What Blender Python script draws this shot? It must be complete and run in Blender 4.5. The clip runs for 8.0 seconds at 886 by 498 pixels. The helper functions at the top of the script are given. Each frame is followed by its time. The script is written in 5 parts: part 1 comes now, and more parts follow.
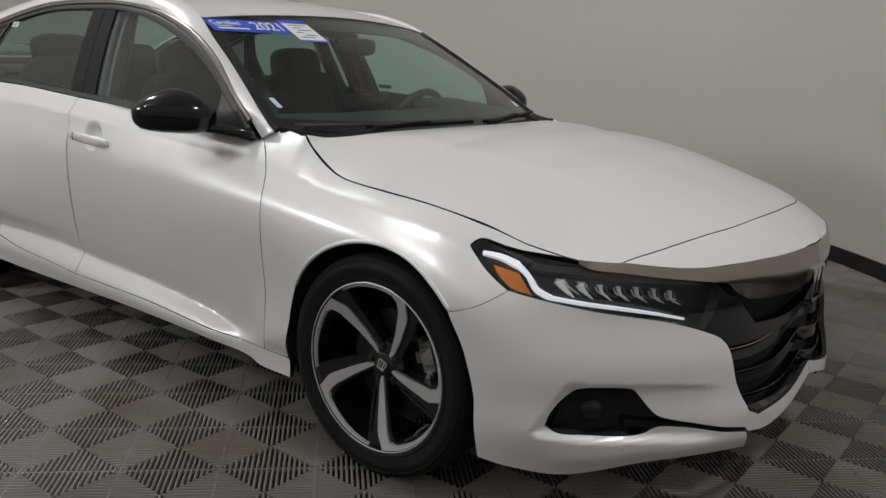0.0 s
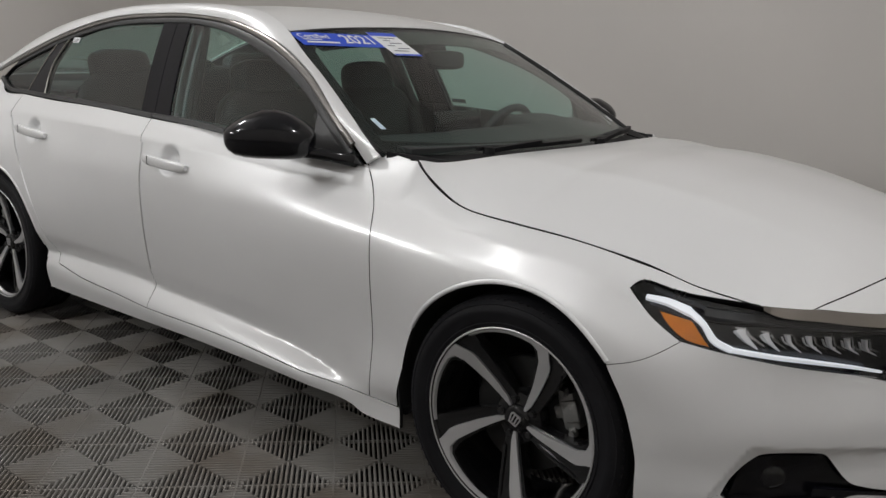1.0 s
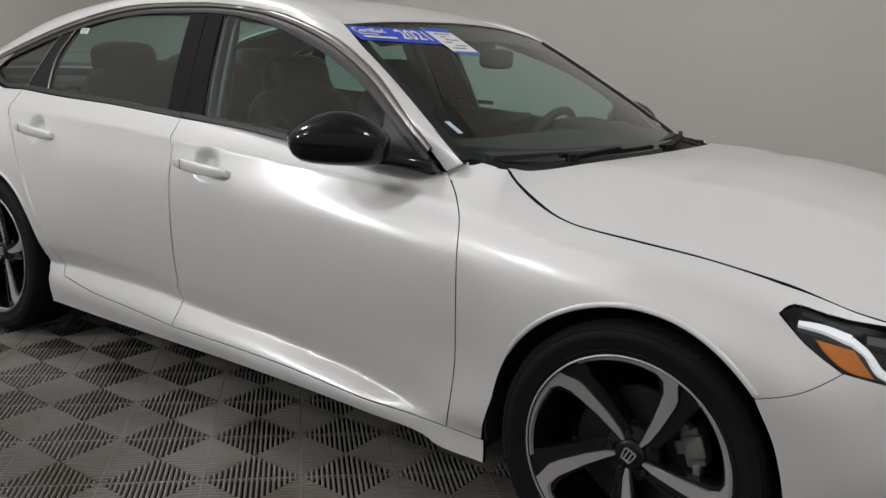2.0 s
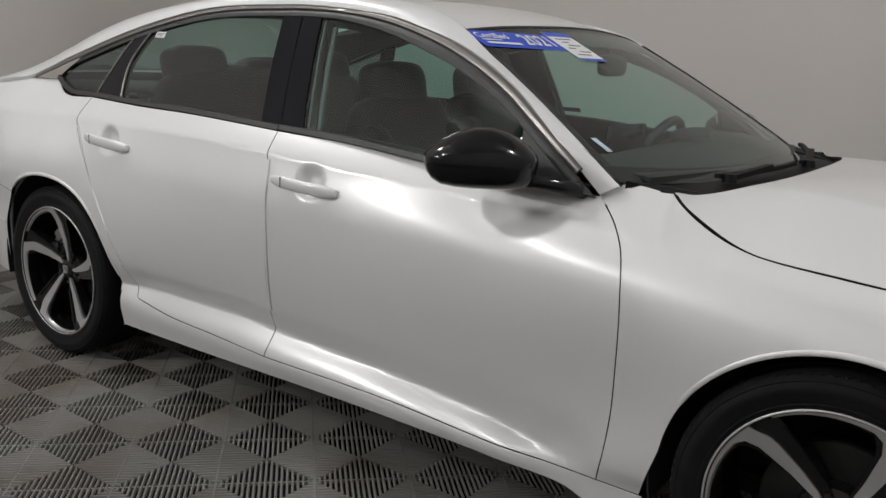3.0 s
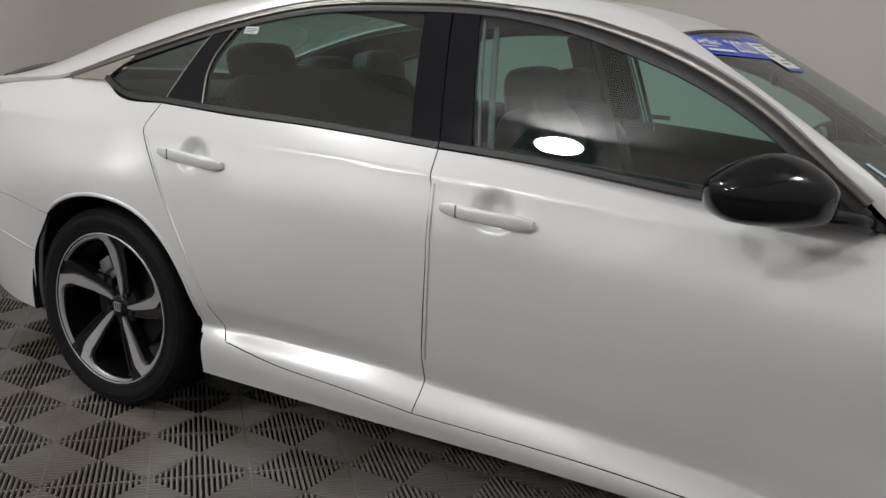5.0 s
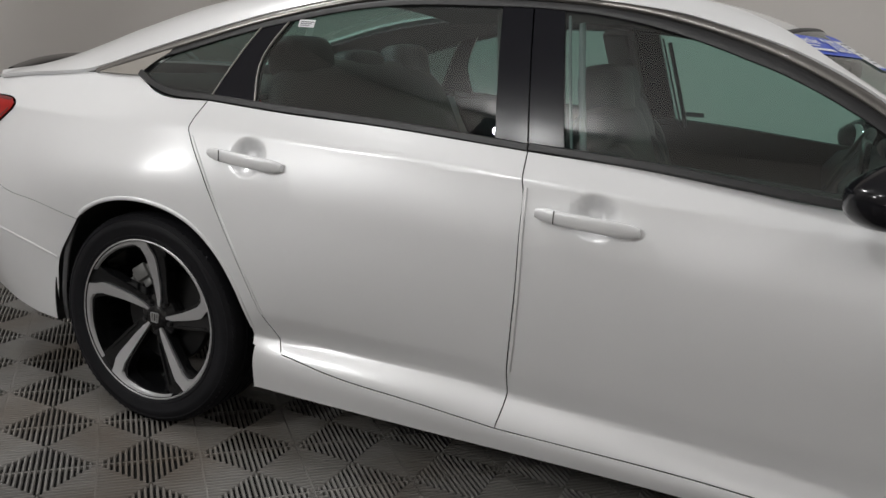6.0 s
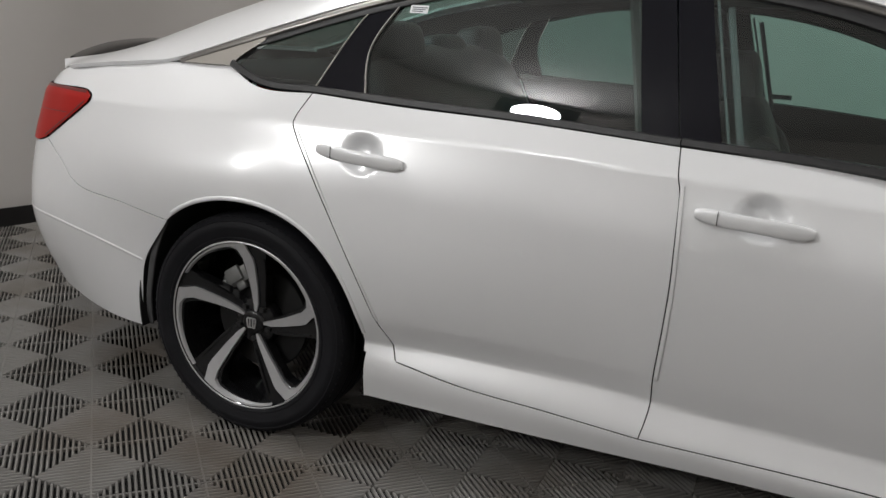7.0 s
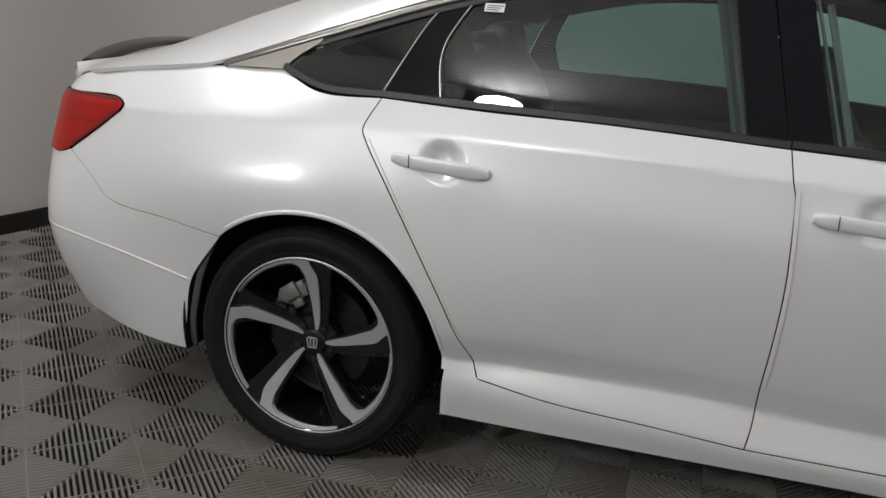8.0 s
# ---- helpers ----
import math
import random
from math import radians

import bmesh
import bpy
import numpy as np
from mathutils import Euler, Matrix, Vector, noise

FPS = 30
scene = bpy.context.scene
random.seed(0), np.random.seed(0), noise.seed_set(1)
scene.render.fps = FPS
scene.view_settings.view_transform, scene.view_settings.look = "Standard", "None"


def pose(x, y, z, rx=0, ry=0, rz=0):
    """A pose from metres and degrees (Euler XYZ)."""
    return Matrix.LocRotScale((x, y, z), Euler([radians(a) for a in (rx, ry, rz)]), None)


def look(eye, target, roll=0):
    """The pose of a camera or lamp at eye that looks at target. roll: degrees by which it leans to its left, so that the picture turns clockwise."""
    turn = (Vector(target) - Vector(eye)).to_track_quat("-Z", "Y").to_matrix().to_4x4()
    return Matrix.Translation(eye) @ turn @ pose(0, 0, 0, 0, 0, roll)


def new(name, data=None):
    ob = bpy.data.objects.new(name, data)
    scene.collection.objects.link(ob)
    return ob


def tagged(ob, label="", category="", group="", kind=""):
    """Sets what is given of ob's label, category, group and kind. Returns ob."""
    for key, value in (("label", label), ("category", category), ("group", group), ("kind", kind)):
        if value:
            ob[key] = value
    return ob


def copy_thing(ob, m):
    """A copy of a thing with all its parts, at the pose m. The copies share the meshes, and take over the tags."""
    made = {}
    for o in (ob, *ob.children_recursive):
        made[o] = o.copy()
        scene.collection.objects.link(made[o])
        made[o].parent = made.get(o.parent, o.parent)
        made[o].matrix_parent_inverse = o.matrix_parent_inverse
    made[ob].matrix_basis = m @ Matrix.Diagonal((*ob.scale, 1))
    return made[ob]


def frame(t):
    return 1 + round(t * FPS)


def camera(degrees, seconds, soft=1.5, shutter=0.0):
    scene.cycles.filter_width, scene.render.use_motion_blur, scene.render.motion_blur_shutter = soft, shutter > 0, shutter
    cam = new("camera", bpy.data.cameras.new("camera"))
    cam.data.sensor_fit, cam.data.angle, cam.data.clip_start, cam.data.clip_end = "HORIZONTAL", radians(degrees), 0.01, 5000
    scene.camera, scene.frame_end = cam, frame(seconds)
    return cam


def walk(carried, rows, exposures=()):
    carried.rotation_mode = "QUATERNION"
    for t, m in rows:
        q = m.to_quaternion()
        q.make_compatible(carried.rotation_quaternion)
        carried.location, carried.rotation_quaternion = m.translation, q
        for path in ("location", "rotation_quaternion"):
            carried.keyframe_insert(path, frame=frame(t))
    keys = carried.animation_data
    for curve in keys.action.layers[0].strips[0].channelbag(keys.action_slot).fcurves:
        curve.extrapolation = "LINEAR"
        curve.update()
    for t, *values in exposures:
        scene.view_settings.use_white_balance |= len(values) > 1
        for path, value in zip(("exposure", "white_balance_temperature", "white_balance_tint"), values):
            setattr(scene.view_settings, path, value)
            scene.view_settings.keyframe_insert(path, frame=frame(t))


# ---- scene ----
cam = camera(55.7, 8.0)
PATH = [
    (0, (2.945, -2.617, 1.249), (1.766, -1.071, 0.781), 2.8),
    (0.5, (2.718, -2.602, 1.244), (1.52, -1.068, 0.786), 2.4),
    (1, (2.515, -2.596, 1.255), (1.306, -1.068, 0.802), 2.1),
    (2.5, (1.851, -2.663, 1.222), (0.779, -1.035, 0.778), 3.3),
    (3, (1.64, -2.646, 1.24), (0.522, -1.05, 0.788), 3.0),
    (3.5, (1.425, -2.665, 1.233), (0.402, -1.007, 0.783), 3.5),
    (4, (1.196, -2.722, 1.229), (0.242, -1.022, 0.78), 4.1),
    (4.5, (0.976, -2.735, 1.211), (0.044, -1.024, 0.757), 4.1),
    (5, (0.765, -2.745, 1.225), (-0.137, -1.018, 0.773), 3.9),
    (6.5, (0.189, -2.822, 1.212), (-0.551, -1.026, 0.735), 4.3),
    (7, (-0.022, -2.824, 1.226), (-0.755, -1.037, 0.706), 3.8),
    (7.5, (-0.217, -2.828, 1.225), (-0.893, -1.019, 0.702), 3.5),
    (8, (-0.436, -2.85, 1.232), (-1.009, -1.011, 0.695), 3.3),
]
walk(cam, [(t, look(eye, target, roll)) for t, eye, target, roll in PATH])

# ---- world and lamps' strength ----
world = bpy.data.worlds.new("world")
world.use_nodes = True
world.node_tree.nodes["Background"].inputs[0].default_value = (.02, .02, .02, 1)
scene.world = world
LAMP = 101.0
# lamps on the wall: angle from straight across the car, height, downward tilt
# the last two are unseen, added to fill in light at nose and tail
LAMPS_AND_FILLS = ((-23.5, 6.02, 0.0), (-38.0, 3.4, 0.0), (92.0, 5.9, 42.0), (-84.0, 5.9, 36.0))
UNLIT = (-13.0, 5.1, 0.0)


# ---- materials ----
def nodes_of(name):
    m = bpy.data.materials.new(name)
    m.use_nodes = True
    nt = m.node_tree
    return m, nt, nt.nodes["Principled BSDF"]


def mat(name, color, rough=.5, metal=0., coat=0., coat_rough=.03, vary=0., scale=6., bump=0., bump_scale=200., rough_vary=0., spec=.5):
    """A plain surface with slow stains, fine grain and relief."""
    m, nt, b = nodes_of(name)
    b.inputs["Base Color"].default_value = (*color, 1)
    b.inputs["Roughness"].default_value = rough
    b.inputs["Metallic"].default_value = metal
    b.inputs["Coat Weight"].default_value = coat
    b.inputs["Coat Roughness"].default_value = coat_rough
    b.inputs["Specular IOR Level"].default_value = spec
    co = nt.nodes.new("ShaderNodeTexCoord")
    if vary or rough_vary:
        big = nt.nodes.new("ShaderNodeTexNoise")
        big.inputs["Scale"].default_value, big.inputs["Detail"].default_value = scale, 6
        nt.links.new(co.outputs["Object"], big.inputs["Vector"])
        if vary:
            mix = nt.nodes.new("ShaderNodeMix")
            mix.data_type = "RGBA"
            mix.inputs[6].default_value = (*[c * (1 - vary) for c in color], 1)
            mix.inputs[7].default_value = (*[min(1, c * (1 + vary)) for c in color], 1)
            nt.links.new(big.outputs["Fac"], mix.inputs[0])
            nt.links.new(mix.outputs[2], b.inputs["Base Color"])
        if rough_vary:
            r = nt.nodes.new("ShaderNodeMapRange")
            r.inputs[3].default_value, r.inputs[4].default_value = max(0, rough - rough_vary), rough + rough_vary
            nt.links.new(big.outputs["Fac"], r.inputs[0])
            nt.links.new(r.outputs[0], b.inputs["Roughness"])
    if bump:
        fine = nt.nodes.new("ShaderNodeTexNoise")
        fine.inputs["Scale"].default_value, fine.inputs["Detail"].default_value = bump_scale, 3
        nt.links.new(co.outputs["Object"], fine.inputs["Vector"])
        bp = nt.nodes.new("ShaderNodeBump")
        bp.inputs["Strength"].default_value, bp.inputs["Distance"].default_value = bump, .002
        nt.links.new(fine.outputs["Fac"], bp.inputs["Height"])
        nt.links.new(bp.outputs["Normal"], b.inputs["Normal"])
    return m


def glass_mat(name, color, rough=0., ior=1.45):
    """Thin tinted pane: part of the light passes straight, part is mirrored."""
    m, nt, b = nodes_of(name)
    out = nt.nodes["Material Output"]
    clear = nt.nodes.new("ShaderNodeBsdfTransparent")
    clear.inputs[0].default_value = (*color, 1)
    gloss = nt.nodes.new("ShaderNodeBsdfGlossy")
    gloss.inputs["Roughness"].default_value = rough
    lw = nt.nodes.new("ShaderNodeLayerWeight")
    lw.inputs[0].default_value = .5
    power = nt.nodes.new("ShaderNodeMath")
    power.operation = "POWER"
    power.inputs[1].default_value = 5
    fres = nt.nodes.new("ShaderNodeMapRange")
    fres.inputs[3].default_value = 2 * ((ior - 1) / (ior + 1)) ** 2
    nt.links.new(lw.outputs["Facing"], power.inputs[0])
    nt.links.new(power.outputs[0], fres.inputs[0])
    mix = nt.nodes.new("ShaderNodeMixShader")
    nt.links.new(fres.outputs[0], mix.inputs[0])
    nt.links.new(clear.outputs[0], mix.inputs[1])
    nt.links.new(gloss.outputs[0], mix.inputs[2])
    nt.links.new(mix.outputs[0], out.inputs["Surface"])
    nt.nodes.remove(b)
    return m


def glow(name, color, strength):
    m, nt, b = nodes_of(name)
    b.inputs["Base Color"].default_value = (*color, 1)
    b.inputs["Emission Color"].default_value = (*color, 1)
    b.inputs["Emission Strength"].default_value = strength
    return m


def pearl_paint():
    """White pearl lacquer: satin base with a clear coat, fine flakes."""
    m, nt, b = nodes_of("white_pearl_paint")
    co = nt.nodes.new("ShaderNodeTexCoord")
    dust = nt.nodes.new("ShaderNodeTexNoise")
    dust.inputs["Scale"].default_value, dust.inputs["Detail"].default_value = 3., 8
    ramp = nt.nodes.new("ShaderNodeMix")
    ramp.data_type = "RGBA"
    ramp.inputs[6].default_value, ramp.inputs[7].default_value = (.74, .745, .755, 1), (.79, .795, .805, 1)
    flake = nt.nodes.new("ShaderNodeTexNoise")
    flake.inputs["Scale"].default_value, flake.inputs["Detail"].default_value = 900., 2
    bp = nt.nodes.new("ShaderNodeBump")
    bp.inputs["Strength"].default_value, bp.inputs["Distance"].default_value = .12, .0006
    for n in (dust, flake):
        nt.links.new(co.outputs["Object"], n.inputs["Vector"])
    nt.links.new(dust.outputs["Fac"], ramp.inputs[0])
    nt.links.new(ramp.outputs[2], b.inputs["Base Color"])
    nt.links.new(flake.outputs["Fac"], bp.inputs["Height"])
    nt.links.new(bp.outputs["Normal"], b.inputs["Normal"])
    b.inputs["Roughness"].default_value = .36
    b.inputs["Metallic"].default_value = .08
    b.inputs["Coat Weight"].default_value = 1.0
    b.inputs["Coat Roughness"].default_value = .19
    b.inputs["Coat IOR"].default_value = 1.45
    return m


def tile_plastic():
    """Grey ribbed floor plastic; tile by tile slightly other, trodden dirt in patches."""
    m, nt, b = nodes_of("grey_tile_plastic")
    info = nt.nodes.new("ShaderNodeObjectInfo")
    geo = nt.nodes.new("ShaderNodeNewGeometry")
    dirt = nt.nodes.new("ShaderNodeTexNoise")
    dirt.inputs["Scale"].default_value, dirt.inputs["Detail"].default_value = 2.3, 9
    nt.links.new(geo.outputs["Position"], dirt.inputs["Vector"])
    grain = nt.nodes.new("ShaderNodeTexNoise")
    grain.inputs["Scale"].default_value, grain.inputs["Detail"].default_value = 60., 5
    nt.links.new(geo.outputs["Position"], grain.inputs["Vector"])
    a = nt.nodes.new("ShaderNodeMix")
    a.data_type = "RGBA"
    a.inputs[6].default_value, a.inputs[7].default_value = (.168, .161, .152, 1), (.248, .239, .226, 1)
    nt.links.new(info.outputs["Random"], a.inputs[0])
    c = nt.nodes.new("ShaderNodeMix")
    c.data_type = "RGBA"
    c.inputs[7].default_value = (.120, .095, .072, 1)
    f = nt.nodes.new("ShaderNodeMapRange")
    f.inputs[1].default_value, f.inputs[2].default_value, f.inputs[4].default_value = .46, .66, .7
    nt.links.new(dirt.outputs["Fac"], f.inputs[0])
    nt.links.new(f.outputs[0], c.inputs[0])
    nt.links.new(a.outputs[2], c.inputs[6])
    nt.links.new(c.outputs[2], b.inputs["Base Color"])
    r = nt.nodes.new("ShaderNodeMapRange")
    r.inputs[3].default_value, r.inputs[4].default_value = .42, .72
    nt.links.new(grain.outputs["Fac"], r.inputs[0])
    nt.links.new(r.outputs[0], b.inputs["Roughness"])
    return m


PAINT = pearl_paint()
GLOSS_BLACK = mat("gloss_black", (.004, .004, .006), .13, rough_vary=.03, scale=5, spec=.42)
PILLAR = mat("black_pillar_film", (.008, .008, .011), .16, rough_vary=.05, scale=5, spec=.14)
SATIN_BLACK = mat("satin_black", (.014, .014, .015), .45, vary=.3, scale=30, bump=.2)
RUBBER = mat("tyre_rubber", (.0125, .0125, .0145), .55, vary=.35, scale=14, bump=.35, bump_scale=160, rough_vary=.10, spec=.13)
# felt liners, and the shade painted into joints between white panels
LINER_GAP_SHADE = mat("black_felt_liner", (.016, .016, .017), .9, vary=.4, scale=30, bump=.5)
CHROME_DARK = mat("dark_chrome", (.35, .325, .30), .11, metal=1, vary=.06, scale=8, rough_vary=.05)
CHANNEL = mat("grey_window_channel", (.10, .11, .11), .5, vary=.15, scale=20)
MOULDING = mat("smoked_moulding", (.20, .19, .18), .30, metal=.8, vary=.08, scale=8, rough_vary=.05)
SATIN_CHROME = mat("satin_chrome", (.44, .42, .39), .30, metal=.85, vary=.05, scale=8)
CHROME = mat("bright_chrome", (.72, .72, .73), .10, metal=1, rough_vary=.04)
MACHINED = mat("machined_alloy", (.52, .52, .53), .42, metal=.5, vary=.06, scale=20, rough_vary=.06, coat=.5)
RIM_BLACK = mat("gloss_black_alloy", (.010, .010, .011), .09, coat=0, spec=.5, vary=.3, scale=12, rough_vary=.06)
STEEL = mat("brake_steel", (.035, .035, .035), .45, metal=.8, vary=.2, scale=25)
CAST = mat("cast_aluminium", (.24, .24, .235), .5, metal=.5, vary=.25, scale=40, bump=.5)
LEATHER = mat("black_seat_leather", (.026, .029, .031), .48, vary=.25, scale=9, bump=.03, bump_scale=260, rough_vary=.08)
TRIM = mat("dark_cabin_plastic", (.024, .027, .028), .6, vary=.25, scale=12, bump=.03, bump_scale=300)
COWLBLACK = mat("cowl_plastic", (.008, .008, .009), .55, vary=.3, scale=30, bump=.2, spec=.15)
HEADLINER = mat("grey_headliner", (.12, .12, .115), .95, vary=.1, bump=.4)
TAIL = mat("red_tail_lens", (.34, .006, .003), .34, coat=.10, vary=.25, scale=5, rough_vary=.04, spec=.2)
TAIL_DARK = mat("deep_red_lens", (.10, .003, .003), .3, coat=.2, vary=.25, scale=9)
AMBER = mat("amber_reflector", (.75, .22, .01), .2, coat=.8, vary=.2, scale=40)
PIPE = glow("white_light_guide", (.92, .95, 1.0), .4)
LENSWHITE = mat("lamp_reflector", (.88, .89, .92), .20, metal=.2, vary=.2, scale=60)
BLUE = mat("blue_sticker", (.03, .09, .62), .35, vary=.08, scale=20)
PAPER = mat("white_label", (.80, .81, .83), .5, vary=.04, scale=30)
INK = mat("grey_print", (.10, .10, .12), .6)
GLASS = glass_mat("green_tint_glass", (.60, .81, .76), 0., 1.52)
PRIVACY = glass_mat("rear_tint_glass", (.42, .60, .56), 0., 1.52)
DARKTINT = glass_mat("dark_tint_glass", (.22, .28, .265), 0., 1.5)
WSGLASS = glass_mat("windshield_glass", (.70, .86, .80), 0., 1.55)
CLEAR = glass_mat("clear_lens", (.86, .87, .88), 0., 1.4)
WALLMAT = mat("warm_grey_wall_paint", (.62, .595, .57), .6, vary=.05, scale=.8, bump=.25, bump_scale=120, rough_vary=.08)
CEILMAT = mat("ceiling_paint", (.62, .615, .61), .9, vary=.04, scale=1.5, bump=.2)
BASEMAT = mat("black_vinyl_base", (.013, .012, .012), .5, vary=.3, scale=6, bump=.2)
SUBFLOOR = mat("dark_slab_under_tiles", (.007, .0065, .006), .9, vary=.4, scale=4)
TILEMAT = tile_plastic()
PANELBLACK = mat("black_lamp_panel", (.012, .012, .013), .4, vary=.2)
LAMPGLOW = glow("lamp_disc", (1.0, .998, .992), LAMP)


# ---- mesh helpers ----
def mesh_part(name, verts, faces, material, parent=None, label="", smooth=True, normals=None):
    me = bpy.data.meshes.new(name)
    me.from_pydata([tuple(v) for v in verts], [], [tuple(f) for f in faces])
    me.materials.append(material)
    if smooth:
        me.polygons.foreach_set("use_smooth", [True] * len(me.polygons))
    me.update()
    if normals is not None:
        me.normals_split_custom_set_from_vertices([tuple(n) for n in normals])
    ob = new(name, me)
    ob.parent = parent
    if label:
        tagged(ob, label)
    return ob


def part(name, bm, material, parent=None, label="", smooth=True, angle=40):
    me = bpy.data.meshes.new(name)
    bm.to_mesh(me)
    bm.free()
    me.materials.append(material)
    if smooth:
        me.polygons.foreach_set("use_smooth", [True] * len(me.polygons))
        me.set_sharp_from_angle(angle=radians(angle))
    ob = new(name, me)
    ob.parent = parent
    if label:
        tagged(ob, label)
    return ob


def mirrored(ob, parent=None):
    """The same part on the other side of the car."""
    me = ob.data.copy()
    n = len(me.vertices)
    co = np.empty(n * 3)
    me.vertices.foreach_get("co", co)
    co = co.reshape(-1, 3)
    co[:, 1] *= -1
    faces = [tuple(reversed(p.vertices)) for p in me.polygons]
    m2 = bpy.data.meshes.new(ob.name)
    m2.from_pydata([tuple(v) for v in co], [], faces)
    for m in me.materials:
        m2.materials.append(m)
    m2.polygons.foreach_set("material_index", [p.material_index for p in me.polygons])
    m2.polygons.foreach_set("use_smooth", [True] * len(m2.polygons))
    m2.set_sharp_from_angle(angle=radians(40))
    bpy.data.meshes.remove(me)
    o2 = new(ob.name.split(".")[0], m2)
    o2.parent = parent if parent is not None else ob.parent
    if ob.get("label"):
        tagged(o2, ob["label"])
    return o2


def box(bm, x0, x1, y0, y1, z0, z1, bevel=0., seg=2):
    r = bmesh.ops.create_cube(bm, size=1, matrix=Matrix.LocRotScale(((x0 + x1) / 2, (y0 + y1) / 2, (z0 + z1) / 2), None, (x1 - x0, y1 - y0, z1 - z0)))
    if bevel:
        bmesh.ops.bevel(bm, geom=list({e for v in r["verts"] for e in v.link_edges}), offset=bevel, segments=seg, affect="EDGES", profile=.5)
    return r["verts"]


def catmull(pts, step=.012, closed=False):
    """A smooth dense line through a few points."""
    p = np.array(pts, float)
    n = len(p)
    out = []
    for i in range(n if closed else n - 1):
        a, b = p[i], p[(i + 1) % n]
        prev = p[i - 1] if closed or i else 2 * a - b
        nxt = p[(i + 2) % n] if closed or i + 2 < n else 2 * b - a
        la, lb, lc = (max(np.linalg.norm(q), 1e-6) ** .5 for q in (a - prev, b - a, nxt - b))
        m1 = ((a - prev) / la - (b - prev) / (la + lb) + (b - a) / lb) * lb
        m2 = ((b - a) / lb - (nxt - a) / (lb + lc) + (nxt - b) / lc) * lb
        k = max(1, int(math.ceil(np.linalg.norm(b - a) / step)))
        for u in np.arange(k) / k:
            out.append((1 + 2 * u) * (1 - u) ** 2 * a + u * (1 - u) ** 2 * m1 + u * u * (3 - 2 * u) * b + u * u * (u - 1) * m2)
    if not closed:
        out.append(p[-1])
    return np.array(out)


def outline(*curves, step=.012):
    """A closed outline from curves that meet in corners."""
    out = []
    for c in curves:
        q = catmull(c, step) if len(c) > 1 else np.array(c, float)
        if out and np.linalg.norm(q[0] - out[-1]) < 1e-4:
            q = q[1:]
        out += list(q)
    if np.linalg.norm(out[0] - out[-1]) < 1e-4:
        out.pop()
    out = np.array(out)
    area = (out[:, 0] * np.roll(out[:, 1], -1) - np.roll(out[:, 0], -1) * out[:, 1]).sum()
    return out if area > 0 else out[::-1]


def arch(cx, cz, r, a0, a1, n=40):
    a = np.radians(np.linspace(a0, a1, n))
    return np.c_[cx + r * np.cos(a), cz + r * np.sin(a)]


def inset(poly, d):
    """Moves a counter-clockwise outline inwards."""
    a, b, c = np.roll(poly, 1, 0), poly, np.roll(poly, -1, 0)
    def nor(u):
        u = u / np.maximum(np.linalg.norm(u, axis=1), 1e-9)[:, None]
        return np.c_[-u[:, 1], u[:, 0]]
    n1, n2 = nor(b - a), nor(c - b)
    m = n1 + n2
    m /= np.maximum((m * n1).sum(1), .5)[:, None]
    return b + m * d


def clip_axis(poly, axis, lo, hi):
    for sign, lim in ((1, lo), (-1, -hi)):
        out = []
        n = len(poly)
        for i in range(n):
            p, q = poly[i], poly[(i + 1) % n]
            dp, dq = sign * p[axis] - lim, sign * q[axis] - lim
            if dp >= 0:
                out.append(p)
            if (dp >= 0) != (dq >= 0):
                u = dp / (dp - dq)
                out.append((p[0] + u * (q[0] - p[0]), p[1] + u * (q[1] - p[1])))
        poly = out
        if len(poly) < 3:
            return []
    return poly


def surface_normals(surf, q, e=.006):
    a, b = q[:, 0], q[:, 1]
    du = surf(a + e, b) - surf(a - e, b)
    dv = surf(a, b + e) - surf(a, b - e)
    n = np.cross(du, dv)
    return n / np.maximum(np.linalg.norm(n, axis=1), 1e-12)[:, None]


